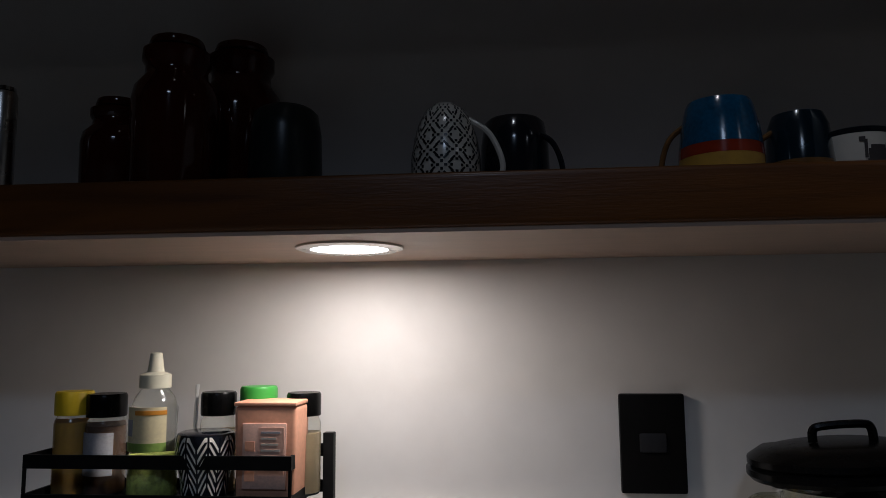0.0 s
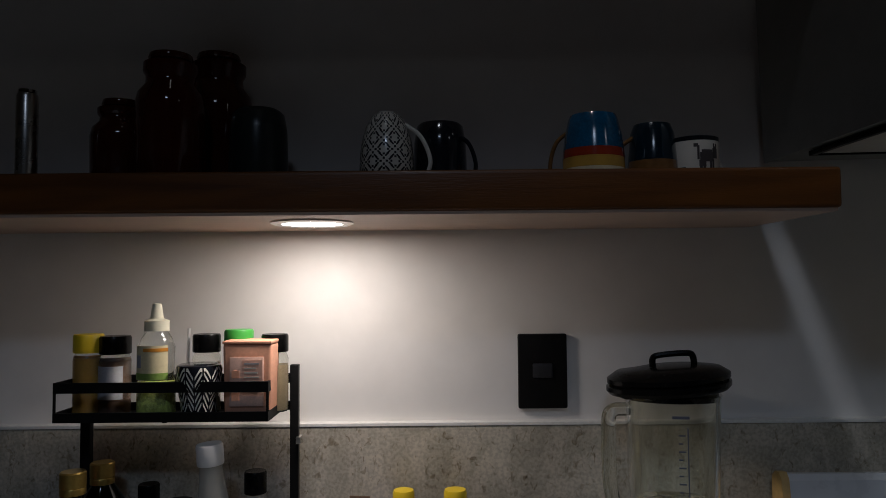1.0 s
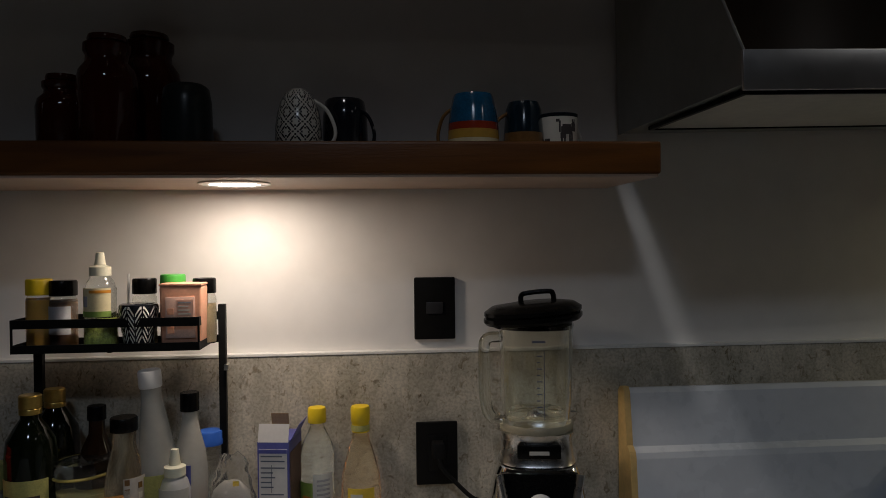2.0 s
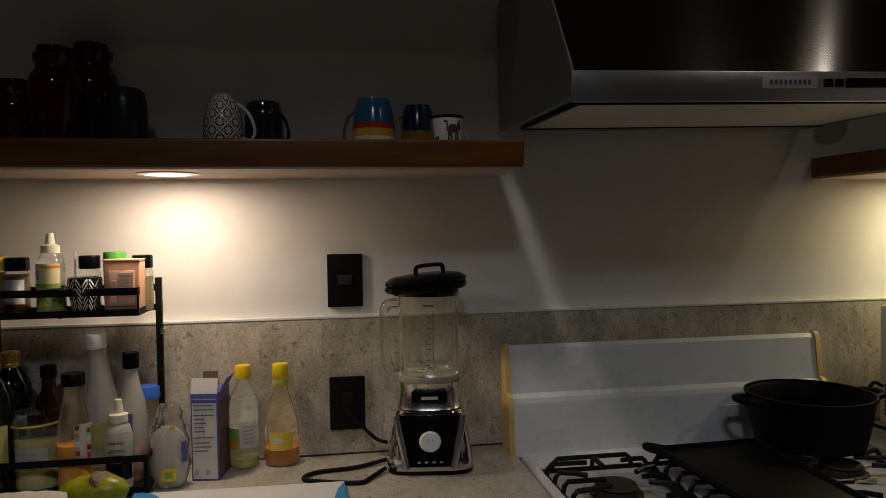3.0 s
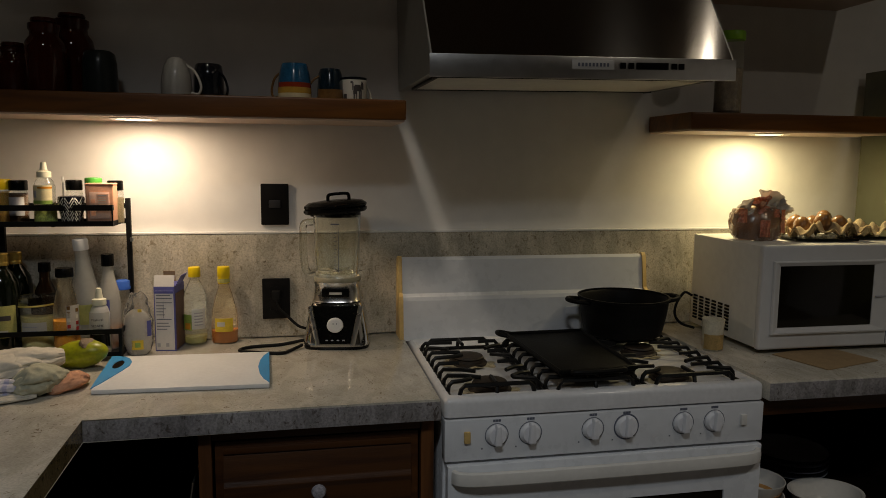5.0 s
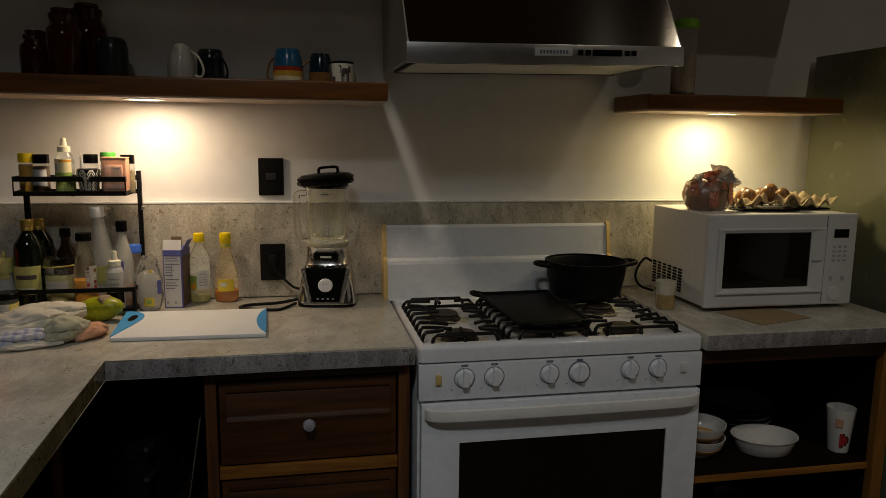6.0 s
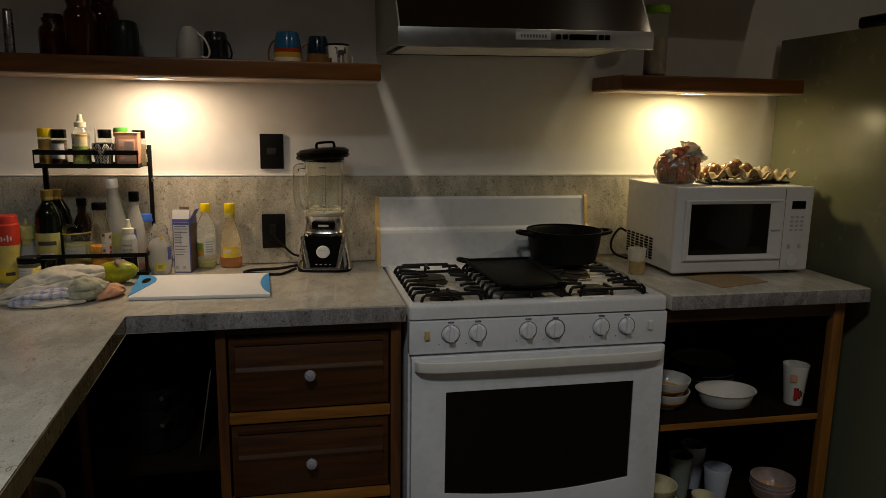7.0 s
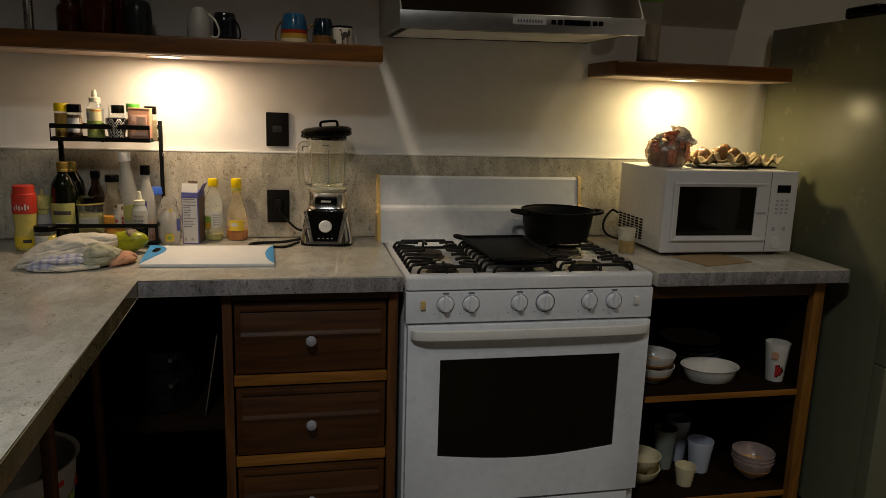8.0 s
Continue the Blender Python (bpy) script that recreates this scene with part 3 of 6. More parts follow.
for lamp_at in (LAMP_A, LAMP_B, LAMP_C, LAMP_D):
    ceiling_lamp(lamp_at, 3.5 if lamp_at == LAMP_C else 1.0)


# ---- stove ----
def stove():
    s = thing("gas_stove", (0, 0, 0), "white enamel gas stove with six knobs and yellowed trim", "stove")
    x0, x1, f = 0.549, 1.309, -0.62
    part("body", slab((x0, f + 0.01, 0.05), (x1, -0.035, 0.858), 0.004), ENAMEL, s)
    # cooktop with a sunk pan
    top = bmesh.new()
    outer = [(x0, -0.035), (x1, -0.035), (x1, f - 0.008), (x0, f - 0.008)]
    inner = [(x0 + 0.014, -0.14), (x1 - 0.022, -0.14), (x1 - 0.022, f + 0.018), (x0 + 0.014, f + 0.018)]
    low = [(x0 + 0.034, -0.15), (x1 - 0.034, -0.15), (x1 - 0.034, f + 0.028), (x0 + 0.034, f + 0.028)]
    rings = [[top.verts.new((*p, z)) for p in ps] for ps, z in ((outer, 0.862), (outer, 0.903), (inner, 0.905), (low, 0.893))]
    for a, b in zip(rings, rings[1:]):
        for i in range(4):
            top.faces.new((a[i], a[(i + 1) % 4], b[(i + 1) % 4], b[i]))
    top.faces.new(rings[-1])
    top.faces.new(rings[0])
    edges = [e for e in top.edges if all(v in rings[1] for v in e.verts)] + [e for e in top.edges if (e.verts[0] in rings[0]) != (e.verts[1] in rings[0]) and all(v in rings[0] + rings[1] for v in e.verts)]
    bmesh.ops.bevel(top, geom=edges, offset=0.012, segments=4, profile=0.5, affect="EDGES")
    part("cooktop", top, ENAMEL2, s, "cream-white cooktop with burnt spills")
    # backguard
    prof = [(-0.035, 0.90), (-0.035, 1.122), (-0.04, 1.131), (-0.052, 1.132), (-0.060, 1.124), (-0.074, 1.03), (-0.088, 1.022), (-0.092, 1.012), (-0.105, 0.90)]
    part("backguard", prism(prof, x0 - 0.012, x1 - 0.036, "x"), ENAMEL, s, smooth=False)
    trim = [(p[0] - (0.004 if p[0] < -0.036 else -0.002), p[1] + (0.004 if p[1] > 1 else 0)) for p in prof]
    part("side_trim", prism(trim, x0 - 0.024, x0 - 0.0125, "x"), TAN, s, "yellowed plastic end trim")
    part("side_trim", prism(trim, x1 - 0.0355, x1 - 0.024, "x"), TAN, s, "yellowed plastic end trim")
    part("clock_plate", slab((1.02, -0.098, 0.955), (1.12, -0.086, 0.985), 0.002), ENAMEL, s)
    # control panel
    pan = part("control_panel", slab((x0, f - 0.01, 0.764), (x1, f + 0.02, 0.857), 0.004), ENAMEL, s)
    for i, xk in enumerate((0.664, 0.740, 0.885, 0.965, 1.104, 1.182)):
        k = bmesh.new()
        wide = 0.0265 if i == 3 else 0.0235
        lathe([(0, 0), (wide - 0.001, 0), (wide, 0.003), (wide - 0.0025, 0.007), (wide - 0.005, 0.011), (0, 0.012)], 28, bm=k)
        blade = slab((-0.0085, -0.019, 0.004), (0.0085, 0.027, 0.021), 0.004, 3)
        for v in blade.verts:
            v.co.x *= 1.0 - 0.45 * max(0.0, v.co.y) / 0.028
        spare = bpy.data.meshes.new("blade")
        blade.to_mesh(spare)
        k.from_mesh(spare)
        blade.free()
        bpy.data.meshes.remove(spare)
        knob = part("knob", k, KNOBW, pan)
        knob.matrix_basis = pose(xk, f - 0.010, 0.819, 90, 0, 0)
        ringr = wide + 0.0022
        part("dial_ring", tube([(ringr * math.cos(a * math.pi / 16), ringr * math.sin(a * math.pi / 16), 0.0005) for a in range(32)], 0.0016 if i == 3 else 0.0009, 6, True), MARK, knob)
        for dx in (-0.006, 0.0, 0.006):
            part("mark", slab((dx - 0.0026, 0.030, 0.0), (dx + 0.0026, 0.035, 0.001)), MARK, knob, smooth=False)
        part("mark", slab((-0.034, -0.03, 0.0), (-0.031, -0.027, 0.001)), MARK, knob, smooth=False)
    for xs in (0.598, 1.256):
        part("rocker_switch", slab((xs - 0.007, f - 0.017, 0.806), (xs + 0.007, f - 0.009, 0.831), 0.002), TAN if xs < 1 else CREAM, pan, "small yellowed rocker switch")
    # door
    d0, d1 = x0 + 0.006, x1 - 0.004
    door = bmesh.new()
    zt, zb = 0.757, 0.196
    wx0, wx1, wt = 0.652, 1.212, 0.654
    arch = [(wx0 + (wx1 - wx0) * i / 14, 0.351 - 0.022 * math.sin(math.pi * i / 14)) for i in range(15)]
    hole = [(wx0, wt)] + arch + [(wx1, wt)]
    outer = [(d0, zt)] + [(d0 + (d1 - d0) * i / 14, zb) for i in range(15)] + [(d1, zt)]
    ya, yb = f - 0.018, f + 0.008
    ro = [[door.verts.new((p[0], y, p[1])) for p in ps] for ps, y in ((outer, yb), (outer, ya), (hole, ya), (hole, ya + 0.008))]
    n = len(outer)
    for a, b in zip(ro, ro[1:]):
        for i in range(n):
            j = (i + 1) % n
            door.faces.new((a[i], a[j], b[j], b[i]))
    door.faces.new(ro[0])
    bmesh.ops.bevel(door, geom=[e for e in door.edges if all(v in ro[1] for v in e.verts)], offset=0.004, segments=2, profile=0.5, affect="EDGES")
    od = part("oven_door", door, ENAMEL, s)
    part("window", prism([(p[0], p[1]) for p in hole], ya + 0.004, ya + 0.0075, "y"), BLACKGLASS, od, "dark oven window", smooth=False)
    hz = 0.736
    pts = curve_points([(d0 + 0.012, f - 0.02, hz), (d0 + 0.03, f - 0.036, hz), (d0 + 0.10, f - 0.043, hz - 0.001), ((d0 + d1) / 2, f - 0.046, hz - 0.001), (d1 - 0.10, f - 0.043, hz - 0.001), (d1 - 0.03, f - 0.036, hz), (d1 - 0.012, f - 0.02, hz)], 8)
    h = bmesh.new()
    bars = []
    for i, p in enumerate(pts):
        d = (pts[min(len(pts) - 1, i + 1)] - pts[max(0, i - 1)]).normalized()
        out = Vector((d.y, -d.x, 0))
        bars.append([])
        for k in range(16):
            a = 2 * math.pi * k / 16
            c, q = math.cos(a), math.sin(a)
            f2 = (abs(c) ** 4.5 + abs(q) ** 4.5) ** (-1 / 4.5)
            bars[-1].append(h.verts.new(p + out * 0.0075 * f2 * c + Vector((0, 0, 0.0150 * f2 * q))))
    for a, b in zip(bars, bars[1:]):
        for k in range(16):
            h.faces.new((a[k], a[(k + 1) % 16], b[(k + 1) % 16], b[k]))
    h.faces.new(bars[0])
    h.faces.new(bars[-1])
    part("handle", h, CREAM, od, "cream plastic bar handle")
    part("drawer", slab((x0 + 0.006, f - 0.012, 0.06), (x1 - 0.03, f + 0.008, 0.186), 0.004), ENAMEL, s)
    for xl in (x0 + 0.05, x1 - 0.05):
        part("foot", lathe([(0, 0), (0.018, 0), (0.015, 0.05), (0, 0.05)], 12, at=(xl, -0.5, 0)), BLACK, s)
        part("foot", lathe([(0, 0), (0.018, 0), (0.015, 0.05), (0, 0.05)], 12, at=(xl, -0.12, 0)), BLACK, s)
    # burners
    for bx, by in ((0.670, -0.545), (0.670, -0.328), (1.118, -0.538), (1.150, -0.308)):
        part("spill_stain", lumpy([(0, 0.8935), (0.066, 0.8935), (0.064, 0.8942), (0, 0.8942)], 40, 0.016, 38, bx * 20), SPILL, s, "yellowed burnt-on spill").matrix_basis = pose(bx, by, 0)
        b = part("burner", lathe([(0, 0.8943), (0.050, 0.8943), (0.049, 0.898), (0.043, 0.900), (0.041, 0.908), (0, 0.908)], 32, at=(bx, by, 0)), BURNER, s, "burnt brown gas burner")
        part("burner_cap", lathe([(0, 0.9082), (0.036, 0.9082), (0.040, 0.911), (0.037, 0.915), (0.012, 0.917), (0, 0.917)], 32, at=(bx, by, 0)), BURNER, b)
    # three wire grates: low side bars, fingers arching up from them towards the burners
    zlow, zup, thick = 0.900, 0.924, 0.0050

    def finger(g, x, y, sx, reach, bend=0.0):
        tube([(x, y, zlow), (x + sx * 0.003, y, zup - 0.008), (x + sx * 0.010, y, zup), (x + sx * reach * 0.6, y + bend * 0.3, zup), (x + sx * reach, y + bend, zup - 0.001)], thick, 8, bm=g)

    for gx0, gx1, burners, inner in ((0.566, 0.776, (-0.545, -0.328), 1), (0.790, 1.012, (), 0), (1.026, 1.262, (-0.538, -0.308), -1)):
        g = bmesh.new()
        ya, yb = -0.604, -0.200
        tube([(gx0, ya, zlow), (gx1, ya, zlow), (gx1, yb, zlow), (gx0, yb, zlow)], thick, 8, True, bm=g)
        for k in range(8):
            y = ya + 0.030 + (yb - ya - 0.060) * k / 7
            near = min([abs(y - q) for q in burners] or [1])
            bend = 0.0 if near > 0.08 or near < 0.02 else 0.022 * (1 if min(burners, key=lambda q: abs(y - q)) > y else -1)
            long_reach = 0.082 if k % 3 else 0.058
            if inner == 0:
                finger(g, gx0, y, 1, 0.10)
                finger(g, gx1, y, -1, 0.09)
            else:
                finger(g, gx0, y, 1, long_reach if inner > 0 else 0.055, bend)
                finger(g, gx1, y, -1, long_reach if inner < 0 else 0.055, bend)
        cx = (gx0 + gx1) / 2
        for y, s2 in ((ya, 1), (yb, -1)):
            tube([(cx, y, zlow), (cx, y + s2 * 0.003, zup - 0.008), (cx, y + s2 * 0.010, zup), (cx, y + s2 * 0.058, zup)], thick, 8, bm=g)
            tube([(gx0 + 0.02, y, zlow), (gx0 + 0.024, y, zup - 0.008), (gx0 + 0.032, y, zup), (gx1 - 0.032, y, zup), (gx1 - 0.024, y, zup - 0.008), (gx1 - 0.02, y, zlow)], thick, 8, bm=g)
        for fx in (gx0, gx1):
            for fy in (ya + 0.02, yb - 0.02):
                tube([(fx, fy, 0.892), (fx, fy, zlow)], thick, 8, bm=g)
        part("grate", g, GRATE, s, "black enamelled wire grate")


def griddle():
    g = thing("griddle", (0, 0, 0), "flat black cast-iron griddle lying across the grates", "griddle")
    out = [(0.817, -0.600), (1.004, -0.588), (1.018, -0.224), (0.798, -0.232)]
    part("plate", prism(out, 0.931, 0.941, "z", 0.004), IRON, g)
    rim = [(x, y, 0.942) for x, y in out]
    pts = []
    for a, b in zip(rim, rim[1:] + rim[:1]):
        pts += [Vector(a).lerp(Vector(b), k / 6) for k in range(6)]
    part("rim", tube(pts, 0.0055, 8, True), IRON, g)
    h = curve_points([(0.800, -0.250, 0.940), (0.780, -0.240, 0.943), (0.776, -0.222, 0.944), (0.786, -0.210, 0.943), (0.815, -0.226, 0.940)], 6)
    part("handle", tube(h, 0.006, 8), IRON, g)
    h = curve_points([(0.845, -0.596, 0.940), (0.850, -0.612, 0.943), (0.91, -0.616, 0.944), (0.965, -0.606, 0.943), (0.972, -0.588, 0.940)], 6)
    part("handle", tube(h, 0.006, 8), IRON, g)
    part("grease_lip", slab((0.850, -0.6085, 0.936), (0.962, -0.6035, 0.9405), 0.001), STEELS, g, "dull steel lip")


def pot():
    p = thing("stockpot", (1.140, -0.225, 0.9305), "round black cast-iron pot with two loop handles", "pot")
    prof = [(0.098, 0), (0.107, 0.006), (0.118, 0.06), (0.123, 0.098), (0.127, 0.103), (0.127, 0.108)]
    part("body", lathe(cup_profile(prof, 0.005), 48), IRON, p)
    for s in (-1, 1):
        h = curve_points([(s * 0.118, -0.036, 0.095), (s * 0.150, -0.028, 0.099), (s * 0.164, 0, 0.100), (s * 0.150, 0.028, 0.099), (s * 0.118, 0.036, 0.095)], 6)
        part("handle", tube(h, 0.0065, 8), IRON, p)


stove()
griddle()
pot()


# ---- hood ----
def brushed(bm):
    """Lays the grain: u runs up the sheet, across the brush marks."""
    uv = bm.loops.layers.uv.new("UVMap")
    for f in bm.faces:
        for lo in f.loops:
            lo[uv].uv = (lo.vert.co.z * 3, lo.vert.co.x)


def hood():
    h = thing("range_hood", (0.92, -0.2, 1.61), "brushed stainless steel range hood over the stove", "range hood")
    h.matrix_basis = pose(0.9125, -0.216, 1.6075, 0, -1.2, 1.3)
    X0, X1 = -0.377, 0.377
    # outline in (y, z): back, slanted front, upright front band
    out = [(0.2, 0.0), (0.2, 0.26), (0.10, 0.34), (-0.12, 0.24), (-0.246, 0.040), (-0.246, 0.0)]
    for x, nm in ((X0, "side_panel"), (X1 - 0.004, "side_panel")):
        part(nm, prism(out, x, x + 0.004, "x"), STEELS, h, smooth=False)

    def sheet(nm, a, b, material, label="", lift=0.0):
        (y0, z0), (y1, z1) = a, b
        d = Vector((0, y1 - y0, z1 - z0)).normalized()
        nrm = Vector((0, -d.z, d.y)) * 0.003
        bm = bmesh.new()
        n = 16
        rows = []
        for i in range(n + 1):
            x = X0 + 0.004 + (X1 - X0 - 0.008) * i / n
            rows.append([bm.verts.new((x, y0, z0)), bm.verts.new((x, y1, z1)), bm.verts.new((x, y1 - nrm.y, z1 - nrm.z)), bm.verts.new((x, y0 - nrm.y, z0 - nrm.z))])
        for r, q in zip(rows, rows[1:]):
            for k in range(4):
                bm.faces.new((r[k], r[(k + 1) % 4], q[(k + 1) % 4], q[k]))
        bm.faces.new(rows[0])
        bm.faces.new(rows[-1])
        brushed(bm)
        return part(nm, bm, material, h, label, smooth=False)
    sheet("front_slope", (-0.246, 0.0405), (-0.12, 0.24), STEEL)
    sheet("upper_slope", (-0.12, 0.2405), (0.10, 0.34), STEEL)
    sheet("top_cover", (0.10, 0.34), (0.2, 0.26), STEELS)
    fb = slab((X0 - 0.003, -0.252, -0.009), (X1 + 0.003, -0.246, 0.042), 0.0015)
    brushed(fb)
    band = part("front_band", fb, BANDSTEEL, h, "polished steel front band")
    under = part("underside", slab((X0 + 0.004, -0.246, 0.002), (X1 - 0.004, 0.199, 0.006)), STEELS, h, smooth=False)
    part("filter_panel", slab((X0 + 0.03, -0.20, -0.004), (X1 - 0.04, 0.10, 0.0015), 0.002), PANELW, under, "pale filter panel")
    for a, b in (((X0 + 0.02, -0.208, -0.006), (X1 - 0.03, -0.201, 0.001)), ((X0 + 0.02, 0.101, -0.006), (X1 - 0.03, 0.107, 0.001)), ((X0 + 0.02, -0.2, -0.006), (X0 + 0.0285, 0.1, 0.001))):
        part("gasket", slab(a, b, 0.001), BLACK, under)
    part("lamp_lens", lathe([(0, -0.001), (0.022, -0.001), (0.022, 0.0015), (0, 0.0015)], 20, at=(-0.24, -0.225, 0)), PANELW, under)
    badge = part("badge", slab((0.874 - 0.92, -0.2545, 0.012), (0.978 - 0.92, -0.2525, 0.034), 0.001), BADGE, band, "pale name plate")
    for i in range(9):
        bx = 0.888 - 0.92 + i * 0.009
        part("bar", slab((bx, -0.2552, 0.019), (bx + 0.005, -0.2542, 0.027)), MARK, badge, smooth=False)
    for xb in (1.0, 1.021, 1.132, 1.151):
        part("button", slab((xb - 0.926, -0.2555, 0.015), (xb - 0.912, -0.252, 0.029), 0.001), BLACK, band)
    part("display", slab((1.035 - 0.92, -0.2548, 0.014), (1.118 - 0.92, -0.252, 0.030), 0.001), BLACK, band, "dark display window")


hood()


# ---- fridge and microwave ----
def fridge():
    f = thing("fridge", (2.04, -0.79, 0), "tall grey textured-paint fridge beside the counter", "fridge")
    part("cabinet", slab((0, 0.0648, 0.02), (0.72, 0.765, 1.70), 0.002, 2), FRIDGE, f)
    part("door", slab((0.0, 0.015, 0.62), (0.72, 0.064, 1.70), 0.004, 3), FRIDGE, f)
    part("door", slab((0.0, 0.015, 0.03), (0.72, 0.064, 0.617), 0.004, 3), FRIDGE, f)
    part("hinge_cover", slab((0.0, 0.26, 1.701), (0.10, 0.40, 1.738), 0.012, 3), BLACK, f)


def microwave():
    m = thing("microwave", (1.436, -0.411, CT), "white countertop microwave oven with a dark window", "microwave")
    w, d, z0, z1 = 0.495, 0.34, 0.014, 0.291
    part("casing", slab((0.002, 0.018, z0), (w - 0.004, d, z1 - 0.002), 0.005), MICROB, m)
    front = part("front_frame", slab((0, -0.004, z0 - 0.002), (w, 0.017, z1), 0.007, 3), MICRO, m)
    part("window", slab((0.051, -0.0075, 0.072), (0.335, -0.003, 0.236), 0.002), BLACKGLASS, front, "dark microwave window")
    bez = bmesh.new()
    rects = [((0.030, 0.052, 0.386, 0.250), -0.0045), ((0.032, 0.054, 0.384, 0.248), -0.0115), ((0.036, 0.058, 0.378, 0.246), -0.0125), ((0.0505, 0.0715, 0.336, 0.2365), -0.0078), ((0.0505, 0.0715, 0.336, 0.2365), -0.0045)]
    rows = [[bez.verts.new((x, y, z)) for x, z in ((r[0], r[1]), (r[2], r[1]), (r[2], r[3]), (r[0], r[3]))] for r, y in rects]
    for a, b in zip(rows, rows[1:]):
        for i in range(4):
            bez.faces.new((a[i], a[(i + 1) % 4], b[(i + 1) % 4], b[i]))
    part("door_bezel", bez, MICRO, front, smooth=False)
    part("door_gap", slab((0.3885, -0.0050, z0 + 0.004), (0.3905, -0.0036, z1 - 0.006)), MARK, front, smooth=False)
    pan = part("control_panel", slab((0.392, -0.0048, z0 + 0.012), (w - 0.012, -0.003, z1 - 0.014), 0.0008), MICRO, m)
    part("display", slab((0.415, -0.0063, 0.218), (0.466, -0.0042, 0.244), 0.001), BLACK, pan, "dark clock display")
    for r in range(4):
        for c in range(3):
            part("key", slab((0.414 + c * 0.019, -0.0056, 0.187 - r * 0.014), (0.425 + c * 0.019, -0.0044, 0.194 - r * 0.014)), LABELGREY, pan, smooth=False)
    for c in (0.410, 0.450):
        part("button", slab((c, -0.006, 0.086), (c + 0.012, -0.003, 0.101), 0.001), LABELGREY, pan)
    part("door_button", lathe([(0, 0), (0.022, 0), (0.021, 0.004), (0, 0.005)], 24), MICRO, pan).matrix_basis = pose(0.432, -0.0035, 0.046, 90, 0, 0)
    part("maker_mark", slab((0.343, -0.0132, 0.148), (0.374, -0.0088, 0.152)), LABELGREY, front, smooth=False)
    for i in range(6):
        for j in range(8):
            part("vent_slot", slab((-0.0008, 0.301 - i * 0.033, 0.033 + j * 0.0096), (0.003, 0.321 - i * 0.033, 0.0385 + j * 0.0096)), BLACK, m, smooth=False)
    for fx in (0.04, w - 0.04):
        for fy in (0.05, 0.30):
            part("foot", lathe([(0, 0), (0.012, 0), (0.012, z0 + 0.001), (0, z0 + 0.001)], 12, at=(fx, fy, 0)), RUBBER, m)


fridge()
microwave()


# ---- wall plates and cord ----
def wall_plates():
    s = thing("light_switch", (0.186, -0.001, 1.281), "black wall plate with one grey rocker switch", "switch")
    part("plate", slab((-0.038, -0.009, -0.0575), (0.038, 0, 0.0575), 0.003), PLATE, s)
    part("rocker", slab((-0.016, -0.012, -0.010), (0.015, -0.0085, 0.012), 0.002), GREYP, s, "dark grey rocker")
    o = thing("power_outlet", (0.186, -0.019, 1.017), "black wall outlet plate with a plug in it", "outlet")
    part("plate", slab((-0.038, -0.009, -0.0575), (0.038, 0, 0.0575), 0.003), PLATE, o)
    part("socket", slab((-0.017, -0.0115, -0.032), (0.017, -0.0085, 0.035), 0.002), PLATE, o)
    plug = part("plug", slab((-0.011, -0.038, -0.004), (0.011, -0.0105, 0.026), 0.004), RUBBER, o)
    part("cord_end", tube(curve_points([(0.0, -0.034, -0.001), (0.008, -0.036, -0.022), (0.03, -0.035, -0.045)], 6), 0.0042, 8), RUBBER, plug)


def power_cord():
    c = thing("blender_cable", (0, 0, 0), "black rubber power cable looped on the counter", "cable")
    z = CT + 0.0045
    pts = curve_points([(0.216, -0.055, 0.972), (0.245, -0.058, 0.945), (0.268, -0.055, 0.935)], 8)
    part("upper_run", tube(pts, 0.004, 8), RUBBER, c)
    pts = curve_points([(0.262, -0.10, z + 0.004), (0.20, -0.125, z), (0.12, -0.14, z), (0.095, -0.172, z), (0.13, -0.195, z), (0.20, -0.215, z), (0.225, -0.19, z), (0.255, -0.155, z + 0.004)], 10)
    part("loop", tube(pts, 0.0045, 8), RUBBER, c)


